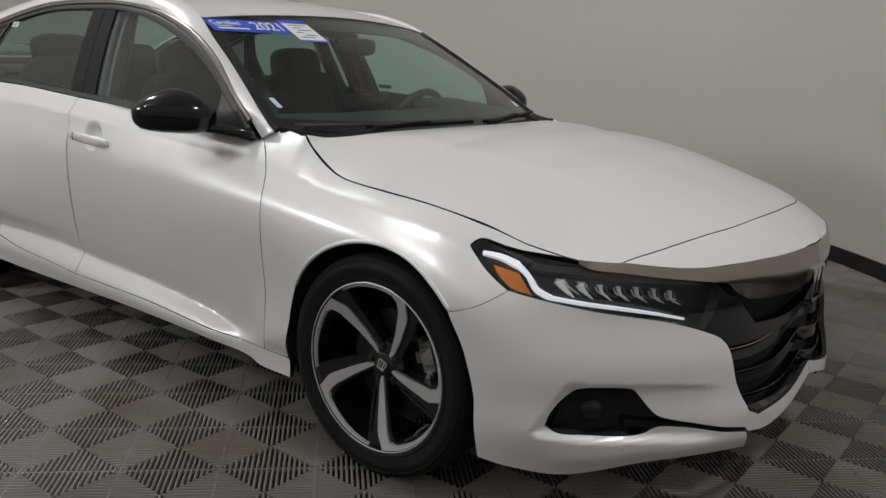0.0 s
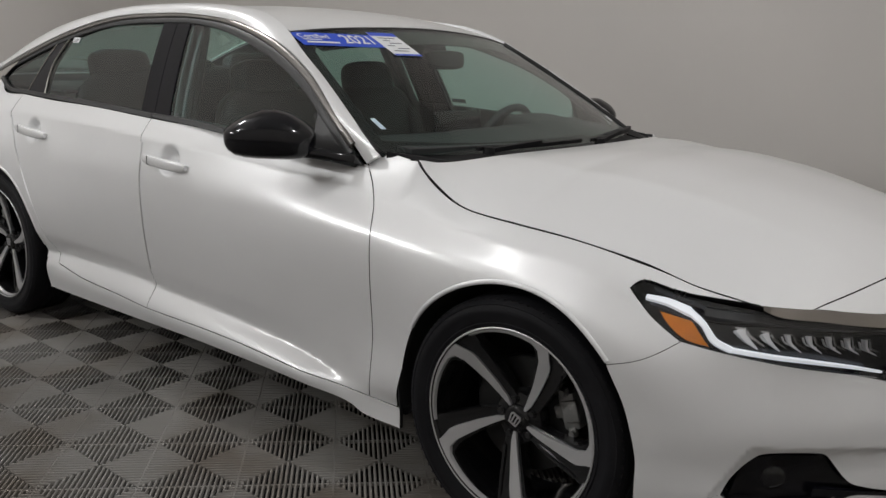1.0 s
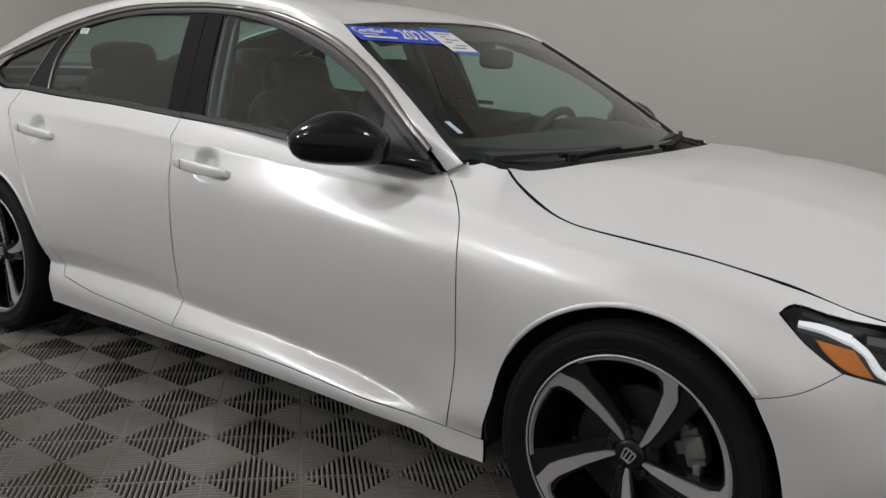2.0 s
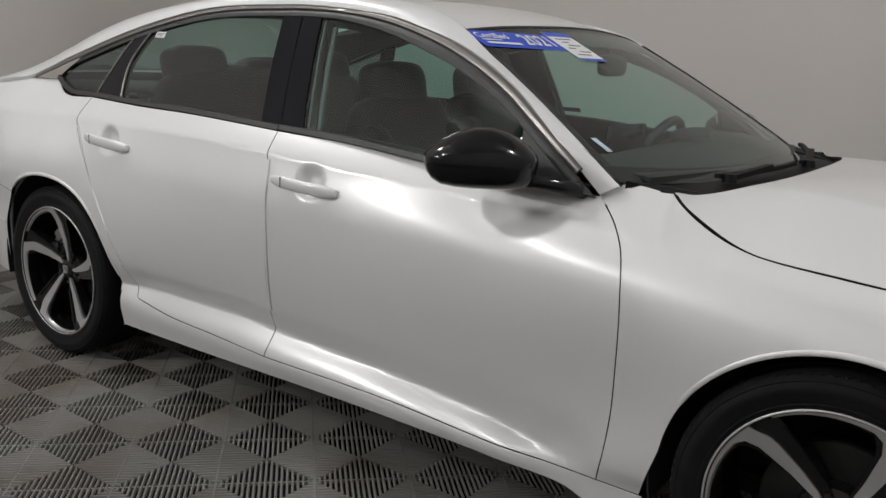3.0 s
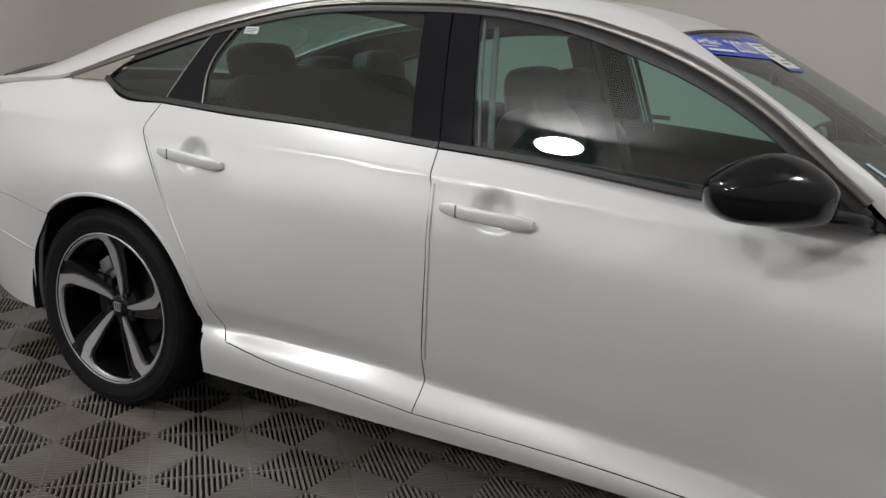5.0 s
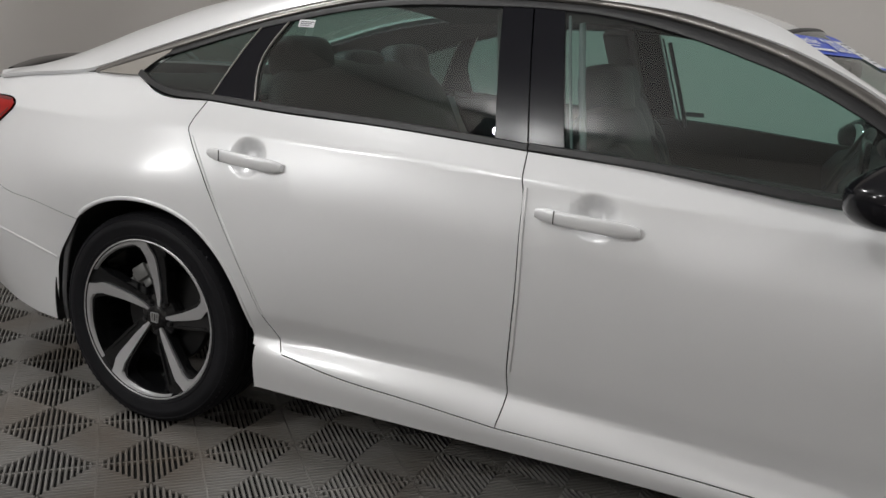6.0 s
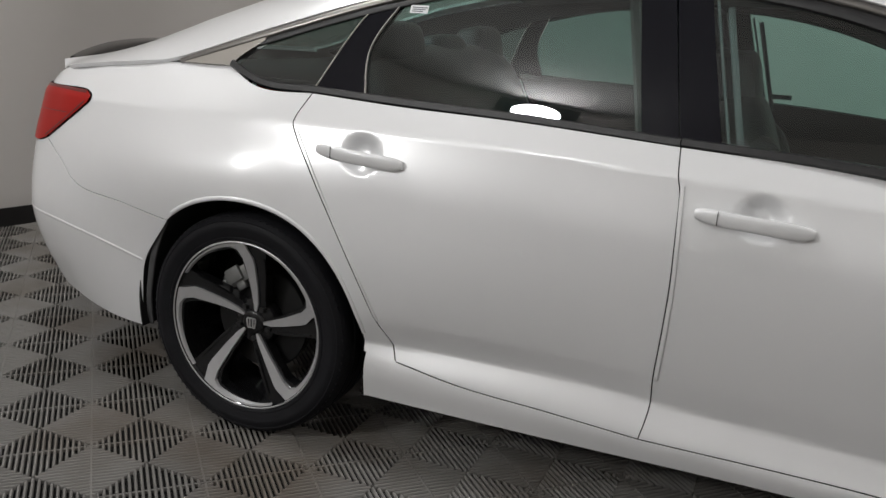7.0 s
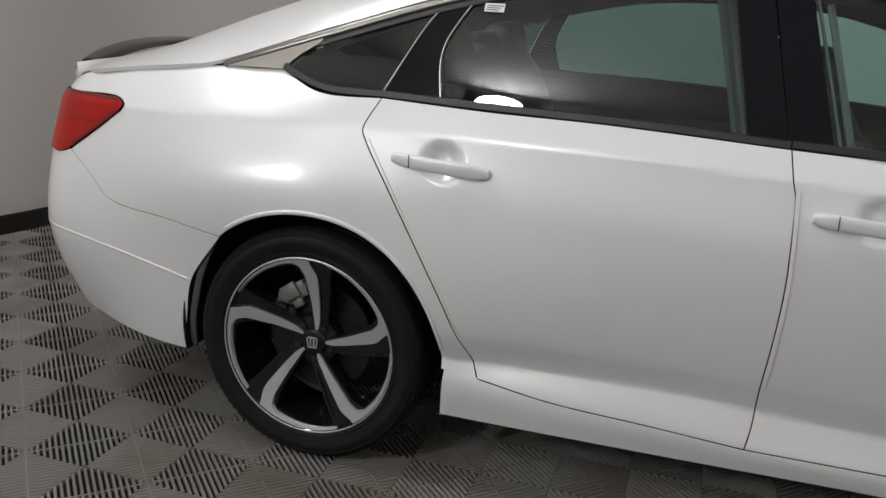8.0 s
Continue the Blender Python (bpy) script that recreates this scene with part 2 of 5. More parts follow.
def panel(name, poly, surf, material, parent=None, label="", cell=.014, gap=.0014, thick=.014, lift=0., edge=.0008, out=1, flange=None):
    """A sheet-metal or glass piece: the outline filled on the surface, with a small rounded edge and a flange inwards."""
    rim = inset(poly, gap)
    core = inset(poly, gap + edge)
    lo, hi = core.min(0), core.max(0)
    nx, ny = (np.maximum(1, np.ceil((hi - lo) / cell))).astype(int)
    xs, ys = np.linspace(lo[0], hi[0], nx + 1), np.linspace(lo[1], hi[1], ny + 1)
    index, pts, faces = {}, [], []

    def vid(p):
        k = (round(p[0] * 20000), round(p[1] * 20000))
        if k not in index:
            index[k] = len(pts)
            pts.append(p)
        return index[k]
    core_l = [tuple(p) for p in core]
    for i in range(nx):
        col = clip_axis(core_l, 0, xs[i], xs[i + 1])
        if len(col) < 3:
            continue
        ca = np.array(col)
        y0, y1 = ca[:, 1].min(), ca[:, 1].max()
        for j in range(ny):
            if ys[j + 1] < y0 or ys[j] > y1:
                continue
            c = clip_axis(col, 1, ys[j], ys[j + 1])
            if len(c) < 3:
                continue
            f = []
            for p in c:
                v = vid(p)
                if not f or f[-1] != v:
                    f.append(v)
            if len(f) > 1 and f[0] == f[-1]:
                f.pop()
            if len(f) >= 3 and len(set(f)) == len(f):
                faces.append(f)
    q = np.array(pts)
    nrm = surface_normals(surf, q) * out
    co = surf(q[:, 0], q[:, 1]) + nrm * lift
    base = len(co)
    m = len(rim)
    rn = surface_normals(surf, core) * out
    r0 = surf(core[:, 0], core[:, 1]) + rn * lift
    r1 = surf(rim[:, 0], rim[:, 1]) + rn * (lift - edge)
    r2 = r1 - rn * thick
    t = r1 - r0
    t /= np.maximum(np.linalg.norm(t, axis=1), 1e-9)[:, None]
    verts = np.concatenate([co, r0, r1, r1, r2])
    norms = np.concatenate([nrm, rn, (rn + t) / 1.414, t, t])
    fl = []
    for i in range(m):
        k = (i + 1) % m
        for a in (0, 2):
            fl.append((base + a * m + i, base + a * m + m + i, base + a * m + m + k, base + a * m + k))
    if out < 0:
        faces = [f[::-1] for f in faces]
        fl = [f[::-1] for f in fl]
    ob = mesh_part(name, verts, faces + fl, material, parent, label, normals=norms)
    # white panels get a black flange: the joint's shade put into its colour
    if flange is None and material is PAINT:
        flange = LINER_GAP_SHADE
    if flange:
        ob.data.materials.append(flange)
        k = len(faces)
        for i in range(k + 1, k + len(fl), 2):
            ob.data.polygons[i].material_index = 1
    return ob


def strip(name, line, width, surf, material, parent=None, label="", height=.006, lift=0., offset=0., out=1):
    """A bead or moulding along a line on a surface."""
    line = np.array(line)
    d = np.gradient(line, axis=0)
    d /= np.maximum(np.linalg.norm(d, axis=1), 1e-9)[:, None]
    n2 = np.c_[-d[:, 1], d[:, 0]]
    w = np.broadcast_to(np.asarray(width, float), (len(line),))
    rings = []
    for f, h in ((-1, -.004), (-1, .5), (-.7, 1), (.7, 1), (1, .5), (1, -.004)):
        q = line + n2 * (w * f / 2 + offset)[:, None]
        rings.append(surf(q[:, 0], q[:, 1]) + surface_normals(surf, q) * out * (lift + np.where(np.array(h) > 0, h * height, h))[..., None])
    m, k = len(line), len(rings)
    verts = np.concatenate(rings)
    faces = [(a * m + i, a * m + i + 1, (a + 1) * m + i + 1, (a + 1) * m + i) for a in range(k - 1) for i in range(m - 1)]
    faces += [tuple(a * m for a in range(k)), tuple(a * m + m - 1 for a in range(k))]
    ob = mesh_part(name, verts, faces, material, parent, label)
    bm = bmesh.new()
    bm.from_mesh(ob.data)
    bmesh.ops.recalc_face_normals(bm, faces=bm.faces)
    bm.to_mesh(ob.data)
    bm.free()
    ob.data.polygons.foreach_set("use_smooth", [True] * len(ob.data.polygons))
    ob.data.set_sharp_from_angle(angle=radians(50))
    return ob


def lathe(name, profile, material, parent=None, label="", n=64, axis_y=True):
    """Turned about the y axis: profile of (radius, y)."""
    verts, faces = [], []
    k = len(profile)
    for i in range(n):
        a = 2 * math.pi * i / n
        for r, y in profile:
            verts.append((r * math.cos(a), y, r * math.sin(a)))
    for i in range(n):
        j = (i + 1) % n
        for a in range(k - 1):
            faces.append((i * k + a, i * k + a + 1, j * k + a + 1, j * k + a))
    ob = mesh_part(name, verts, faces, material, parent, label)
    ob.data.set_sharp_from_angle(angle=radians(35))
    return ob


def grid_part(name, P, material, parent=None, label="", thick=0., flip=False):
    """A sheet from a grid of places, with thickness inwards."""
    P = np.asarray(P)
    a, b = P.shape[:2]
    verts = P.reshape(-1, 3)
    faces = [(i * b + j, (i + 1) * b + j, (i + 1) * b + j + 1, i * b + j + 1) for i in range(a - 1) for j in range(b - 1)]
    if flip:
        faces = [f[::-1] for f in faces]
    ob = mesh_part(name, verts, faces, material, parent, label)
    if thick:
        bm = bmesh.new()
        bm.from_mesh(ob.data)
        bmesh.ops.solidify(bm, geom=bm.faces[:], thickness=thick)
        bm.to_mesh(ob.data)
        bm.free()
        ob.data.polygons.foreach_set("use_smooth", [True] * len(ob.data.polygons))
        ob.data.set_sharp_from_angle(angle=radians(45))
    return ob


# ---- body surfaces of the car ----
def slopes(xs, ys):
    """Monotone slopes for a smooth table."""
    h, dy = np.diff(xs), np.diff(ys)
    m = dy / h
    s = np.zeros(len(xs))
    s[0], s[-1] = m[0], m[-1]
    for i in range(1, len(xs) - 1):
        if m[i - 1] * m[i] > 0:
            a, b = 2 * h[i] + h[i - 1], h[i] + 2 * h[i - 1]
            s[i] = (a + b) / (a / m[i - 1] + b / m[i])
    return s


def table(*pairs):
    xs, ys = np.array(pairs, float).T
    sl = slopes(xs, ys)

    def at(x):
        x = np.clip(np.asarray(x, float), xs[0], xs[-1])
        i = np.clip(np.searchsorted(xs, x) - 1, 0, len(xs) - 2)
        h = xs[i + 1] - xs[i]
        u = (x - xs[i]) / h
        return ((1 + 2 * u) * (1 - u) ** 2 * ys[i] + u * (1 - u) ** 2 * h * sl[i]
                + u * u * (3 - 2 * u) * ys[i + 1] + u * u * (u - 1) * h * sl[i + 1])
    return at


def arc(points, s0):
    """A plan curve by arc length from s0: gives x and half width."""
    pts = np.array(points, float)
    n = len(pts)
    t = np.r_[0, np.cumsum(np.linalg.norm(np.diff(pts, axis=0), axis=1))]
    d = np.gradient(pts, t, axis=0)
    fine = []
    for i in range(n - 1):
        h = t[i + 1] - t[i]
        for u in np.linspace(0, 1, 24, endpoint=i == n - 2):
            fine.append((1 + 2 * u) * (1 - u) ** 2 * pts[i] + u * (1 - u) ** 2 * h * d[i] + u * u * (3 - 2 * u) * pts[i + 1] + u * u * (u - 1) * h * d[i + 1])
    fine = np.array(fine)
    s = s0 + np.r_[0, np.cumsum(np.linalg.norm(np.diff(fine, axis=0), axis=1))]
    return s, fine


# plan line of the widest part: rear centre, flank, front centre
PS, PF = arc([(-2.545, 0), (-2.54, .25), (-2.52, .48), (-2.475, .65), (-2.42, .755), (-2.33, .835), (-2.2, .882), (-2.0, .912), (-1.8, .925), (-1.6, .93), (-1.0, .93), (0, .93),
              (1.0, .93), (1.5, .93), (1.70, .932), (1.86, .907), (2.0, .815), (2.172, .56), (2.265, .38), (2.335, .19), (2.365, 0)], 0)
PS = PS - np.interp(0, PF[(len(PF) // 3):-(len(PF) // 3), 0], PS[(len(PF) // 3):-(len(PF) // 3)])
# blunter nose on the same length scale
_, PF = arc([(-2.545, 0), (-2.54, .25), (-2.52, .48), (-2.475, .65), (-2.42, .755), (-2.33, .835), (-2.2, .882), (-2.0, .912), (-1.8, .925), (-1.6, .93), (-1.0, .93), (0, .93),
             (1.0, .93), (1.5, .93), (1.70, .932), (1.86, .910), (2.009, .833), (2.20, .635), (2.289, .461), (2.352, .22), (2.36, 0)], 0)
NOSE_RISE = table((1.85, 0), (2.03, .0099), (2.34, .0364), (2.543, .0363), (2.745, .0164), (PS[-1], .0))
PT = np.gradient(PF, PS, axis=0)
PT = PT / np.linalg.norm(PT, axis=1)[:, None]
SMIN, SMAX = PS[0], PS[-1]

# key lines along the body: height and inset against the plan line
KZ = [table((SMIN, .22), (-2.3, .22), (-1.85, .2), (-1.0, .195), (0, .185), (1.0, .172), (1.8, .16), (SMAX, .16)),
      table((SMIN, .34), (-2.0, .33), (-1.0, .30), (0, .265), (1.0, .245), (1.8, .27), (SMAX, .27)),
      table((SMIN, .45), (-2.0, .43), (-1.04, .36), (-.82, .365), (-.47, .37), (-.15, .353), (.13, .342), (.39, .325), (.55, .31), (.67, .29), (.78, .28), (1.0, .30), (1.8, .36), (SMAX, .34)),
      table((SMIN, .55), (-2.0, .54), (-1.0, .46), (0, .44), (.7, .42), (1.0, .44), (1.8, .46), (SMAX, .44)),
      table((SMIN, .72), (-2.0, .75), (-1.4, .772), (-.2, .762), (1.0, .738), (1.6, .665), (1.9, .60), (SMAX, .56)),
      table((SMIN, .92), (-2.2, .93), (-1.28, .941), (-.7, .940), (-.24, .924), (.02, .911), (.34, .894), (.62, .877), (.87, .862), (1.05, .835), (1.2, .812), (1.4, .785), (1.6, .752), (1.75, .715), (2.1, .675), (SMAX, .68)),
      table((SMIN, 1.01), (-2.2, 1.03), (-1.75, 1.06), (-1.3, 1.02), (-.95, 1.01), (-.25, .985), (.35, .952), (.8, .928), (.968, .958), (1.0, .932), (1.045, .903), (1.11, .875), (1.16, .862), (1.34, .845), (1.52, .828), (1.69, .802), (1.86, .767), (2.0, .742), (2.4, .737), (SMAX, .737))]
KD = [table((SMIN, .16), (-2.3, .12), (-1.85, .055), (-1.0, .05), (0, .06), (1.0, .058), (1.8, .058), (2.2, .03), (SMAX, -.02)),
      table((SMIN, .08), (-2.3, .07), (-1.85, .035), (-1.25, .038), (-1.03, .032), (-.85, .034), (0, .036), (.6, .032), (.78, .050), (1.0, .055), (1.8, .02), (2.2, -.01), (SMAX, -.03)),
      table((SMIN, .03), (-2.3, .03), (-1.85, .022), (-1.25, .018), (-1.03, .050), (-.85, .068), (0, .076), (.6, .078), (.78, .062), (1.0, .03), (1.8, .01), (2.2, .0), (SMAX, -.02)),
      table((SMIN, .0), (-2.0, .01), (-1.4, -.006), (-1.0, .012), (-.25, .043), (.6, .045), (.95, .030), (1.15, .008), (1.8, .0), (SMAX, .0)),
      table((SMIN, .035), (-2.2, .024), (-1.95, .008), (-1.62, -.025), (-1.45, -.021), (-1.2, .005), (-.95, .008), (0, .010), (.9, .012), (1.3, .003), (1.7, .0), (2.0, .02), (2.6, .026), (SMAX, .006)),
      table((SMIN, .085), (-2.4, .075), (-2.03, .056), (-1.7, .043), (-1.45, .042), (-1.25, .050), (-.24, .038), (.3, .052), (.6, .064), (.87, .076), (1.2, .055), (1.4, .045), (1.75, .05), (2.0, .032), (2.2, .024), (2.6, .024), (SMAX, .0)),
      table((SMIN, .16), (-2.4, .148), (-2.2, .152), (-1.75, .165), (-1.3, .095), (-.25, .090), (.8, .130), (.968, .163), (1.045, .150), (1.16, .128), (1.34, .110), (1.52, .112), (1.69, .122), (1.86, .108), (2.0, .075), (2.15, .045), (2.4, .046), (2.58, .045), (SMAX, .014))]


# finger cups behind the door handles: centre and radii
CUPS = ((-.065, .858, .066, .056), (-1.06, .882, .064, .056))


def ramp01(x):
    x = np.clip(x, 0, 1)
    return x * x * (3 - 2 * x)


def fog_recess(s, z):
    """Sunk field round the fog lamp pocket and the proud lip under it."""
    top = .428 - .1 * (s - 2.047) - z
    side = (s - 1.948) * .857 - (z - .304) * .519
    low = z - .287 + .095 * (s - 2.0)
    dip = (.006 * ramp01(np.minimum(top, side) / .010) + .11 * np.clip(top, 0, .14) * ramp01(side / .03)) * ramp01((2.53 - s) / .13) * ramp01(low / .02 + 1)
    lip = .010 * np.exp(-((z - .205) / .035) ** 2) * ramp01((s - 1.95) / .12)
    return np.where(s > 1.9, dip - lip, 0)


def flank(s, z):
    """The body side that wraps round nose and tail: plan length and height to a place (right-hand side, y negative)."""
    s, z = np.asarray(s, float), np.asarray(z, float)
    kz, kd = np.array([f(s) for f in KZ]), np.array([f(s) for f in KD])
    n = len(KZ)
    seg = np.diff(kd, axis=0) / np.diff(kz, axis=0)
    sl = np.zeros_like(kd)
    sl[0], sl[1:n - 2], sl[n - 2] = seg[0], (seg[:n - 3] + seg[1:n - 2]) / 2, seg[n - 3]
    crease = ramp01((s + 1.12) / .1) * ramp01((.80 - s) / .1)
    d = kd[0] + (z - kz[0]) * seg[0]
    for i in range(n - 2):
        h = kz[i + 1] - kz[i]
        u = (z - kz[i]) / h
        m0 = sl[i] + crease * (seg[i] - sl[i]) if i == 2 else sl[i]
        m1 = sl[i + 1] + crease * (seg[i] - sl[i + 1]) if i == 1 else sl[i + 1]
        v = ((1 + 2 * u) * (1 - u) ** 2 * kd[i] + u * (1 - u) ** 2 * h * m0 + u * u * (3 - 2 * u) * kd[i + 1] + u * u * (u - 1) * h * m1)
        d = np.where(z >= kz[i], v, d)
    h = kz[n - 1] - kz[n - 2]
    u = (z - kz[n - 2]) / h
    b = .9 - .5 * np.clip((s - 1.0) / .5, 0, 1) + .55 * np.clip((s - 1.95) / .25, 0, 1)
    d = np.where(z >= kz[n - 2], kd[n - 2] + (kd[n - 1] - kd[n - 2]) * (b * u + (1 - b) * u * u * np.where(u > 1, 1 / np.maximum(u, 1), 1)), d)
    for cs, cz, rs, rz in CUPS:
        e = np.sqrt(((s - cs) / rs) ** 2 + ((z - cz) / rz) ** 2)
        d = d + .027 * np.clip(1.25 * (1 - e), 0, 1) ** 2 * (3 - 2 * np.clip(1.25 * (1 - e), 0, 1))
    d = d + fog_recess(s, z)
    px, py = np.interp(s, PS, PF[:, 0]), np.interp(s, PS, PF[:, 1])
    tx, ty = np.interp(s, PS, PT[:, 0]), np.interp(s, PS, PT[:, 1])
    return np.stack([px + ty * d, -(py - tx * d), z + np.clip(1.25 - z, 0, 2) * NOSE_RISE(s)], -1)


def side_glass(x, z):
    """The side windows' surface."""
    x, z = np.asarray(x, float), np.asarray(z, float)
    y = .832 - (z - .97) * .37 - (z - .97) ** 2 * .28 - .010 * ((x + .35) / 1.3) ** 2 + .016 * np.clip(-.35 - x, 0, .75) - .062 * np.clip(-1.0 - x, 0, 2) ** 2 - .075 * np.clip(x - .3, 0, 2) ** 2
    return np.stack([x, -y, z], -1)


def windshield(y, z):
    y, z = np.asarray(y, float), np.asarray(z, float)
    return np.stack([.53 + (1.247 - z) * 1.82 - (.28 + .25 * (z - .97)) * y * y - .7 * (z - 1.2) ** 2, y, z], -1)


HOODC = table((.8, .966), (.95, .967), (1.1, .970), (1.25, .977), (1.45, .976), (1.7, .947), (1.95, .893), (2.13, .838), (2.25, .790), (2.347, .737), (2.5, .68))
HOODE = table((.8, .962), (.968, .957), (1.0, .932), (1.048, .902), (1.11, .875), (1.16, .862), (1.34, .845), (1.52, .828), (1.69, .802), (1.856, .7613), (1.906, .7529), (1.975, .7435), (2.027, .7447), (2.071, .745), (2.121, .7393), (2.169, .7327), (2.221, .7287), (2.258, .7308), (2.289, .733), (2.35, .735))
HOODW = table((.8, .77), (.968, .768), (1.045, .788), (1.16, .805), (1.34, .82), (1.52, .818), (1.69, .812), (1.856, .803), (1.906, .794), (1.975, .7785), (2.027, .758), (2.071, .725), (2.121, .674), (2.169, .614), (2.221, .5276), (2.258, .441), (2.289, .332), (2.315, .2186), (2.334, .1034), (2.35, .06))


def hood(x, y):
    """Bonnet and nose from above: crowned, falling to the wing joint, with a soft raised line on either side."""
    x, y = np.asarray(x, float), np.asarray(y, float)
    a = np.abs(y)
    w = HOODW(x)
    u = np.minimum(a / w, 1.06)
    c, e = HOODC(x + .10 * a * a), HOODE(x)
    ridge = .014 * np.exp(-np.sqrt((a - .54 + .06 * (x - 1)) ** 2 + .0003) / .10) * ramp01((x - .95) / .55)
    fall = 2.7 + 3.5 * np.clip((1.35 - x) / .3, 0, 1)
    return np.stack([x, y, c - (c - e) * u ** fall + ridge * np.clip((2.1 - x) / .4, 0, 1)], -1)


# ---- the room: wall, base, ceiling, lamps ----
WALL_PLAN = [(-3.89, .5), (-3.75, 1.7), (-3.0, 2.95), (-1.5, 3.8), (.1, 3.98), (1.0, 3.72), (1.725, 3.234), (2.1, 2.906), (3.5, 1.6), (4.9, -.6), (5.45, -3.0), (4.75, -5.2), (3.1, -6.85), (.9, -7.6), (-1.4, -7.62), (-3.3, -7.1), (-5.0, -5.75), (-5.5, -3.6), (-4.6, -1.4)]
PLAN = catmull(WALL_PLAN, .12, closed=True)
ROOM_H = 6.5


def ring_wall(name, d0, d1, z0, z1, material, label):
    t = np.roll(PLAN, -1, 0) - np.roll(PLAN, 1, 0)
    t /= np.linalg.norm(t, axis=1)[:, None]
    n = np.c_[-t[:, 1], t[:, 0]]
    c = PLAN.mean(0)
    n *= np.sign(((PLAN - c) * n).sum(1))[:, None]
    verts, faces, k = [], [], len(PLAN)
    for d, z in ((d0, z0), (d0, z1), (d1, z1), (d1, z0)):
        for p in PLAN + n * d:
            verts.append((p[0], p[1], z))
    for a in range(4):
        b = (a + 1) % 4
        for i in range(k):
            j = (i + 1) % k
            faces.append((a * k + i, a * k + j, b * k + j, b * k + i))
    ob = mesh_part(name, verts, faces, material)
    bm = bmesh.new()
    bm.from_mesh(ob.data)
    bmesh.ops.recalc_face_normals(bm, faces=bm.faces)
    bm.to_mesh(ob.data)
    bm.free()
    ob.data.polygons.foreach_set("use_smooth", [True] * len(ob.data.polygons))
    ob.data.set_sharp_from_angle(angle=radians(40))
    return tagged(ob, label, "wall", kind="structure")


ring_wall("wall_curved", 0, .12, -.02, ROOM_H, WALLMAT, "smooth warm grey painted wall curving round the booth")
tagged(ring_wall("baseboard", -.012, -.001, -.008, .10, BASEMAT, "black vinyl baseboard along the grey wall"), category="baseboard")
bm = bmesh.new()
bmesh.ops.create_grid(bm, x_segments=1, y_segments=1, size=11.5)
bmesh.ops.solidify(bm, geom=bm.faces[:], thickness=.1)
bmesh.ops.translate(bm, vec=(0, 0, ROOM_H + .1), verts=bm.verts)
tagged(part("ceiling", bm, CEILMAT, smooth=False), "plain off-white painted ceiling of the booth", "ceiling", kind="structure")


def wall_lamp(material):
    """Black rectangular panel with a round glowing disc, its face towards -y."""
    base = tagged(new("wall_lamp"), "round white lamp in a black panel high on the wall", "lamp", "lamps on the wall")
    bm = bmesh.new()
    box(bm, -.54, .54, -.05, -.012, -.38, .38, .006)
    part("panel", bm, PANELBLACK, base)
    disc = lathe("disc", [(0, -.068), (.25, -.067), (.312, -.062), (.328, -.05)], material, base, "glowing white disc", 48)
    disc.data.flip_normals()
    lathe("rim", [(.329, -.05), (.331, -.064), (.345, -.066), (.352, -.05)], PANELBLACK, base, "thin black rim", 48)
    return base


def wall_spot(angle, z, tilt):
    """Place on the wall seen from the car at an angle from straight across, turned to face the room."""
    o, d = np.array((0., -.8)), np.array((math.sin(radians(angle)), -math.cos(radians(angle))))
    q = PLAN - o
    i = int(np.argmax(q @ d / np.linalg.norm(q, axis=1)))
    t = PLAN[(i + 1) % len(PLAN)] - PLAN[i - 1]
    n = np.array((-t[1], t[0])) / np.linalg.norm(t)
    n *= -np.sign(n @ q[i])
    off = .03 + .36 * math.sin(radians(tilt))
    return Matrix.Translation((PLAN[i][0] + n[0] * off, PLAN[i][1] + n[1] * off, z)) @ Matrix.Rotation(math.atan2(n[0], -n[1]), 4, "Z") @ Matrix.Rotation(radians(tilt), 4, "X")


first = wall_lamp(LAMPGLOW)
first.matrix_world = wall_spot(*LAMPS_AND_FILLS[0])
# copies include the two added fill lamps
for spot in LAMPS_AND_FILLS[1:]:
    copy_thing(first, wall_spot(*spot))
dark = wall_lamp(PANELBLACK)
dark.matrix_world = wall_spot(*UNLIT)
tagged(dark, "black lamp panel on the wall, switched off")
tagged(dark.children[1], "dark lamp disc")


# ---- the floor: ribbed plastic tiles over a slab ----
TILE, RIB_TOP = .4, 0.0
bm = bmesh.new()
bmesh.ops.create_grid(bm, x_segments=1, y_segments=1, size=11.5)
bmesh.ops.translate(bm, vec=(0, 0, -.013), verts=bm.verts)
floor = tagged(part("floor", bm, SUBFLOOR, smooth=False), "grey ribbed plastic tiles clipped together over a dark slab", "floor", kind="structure")


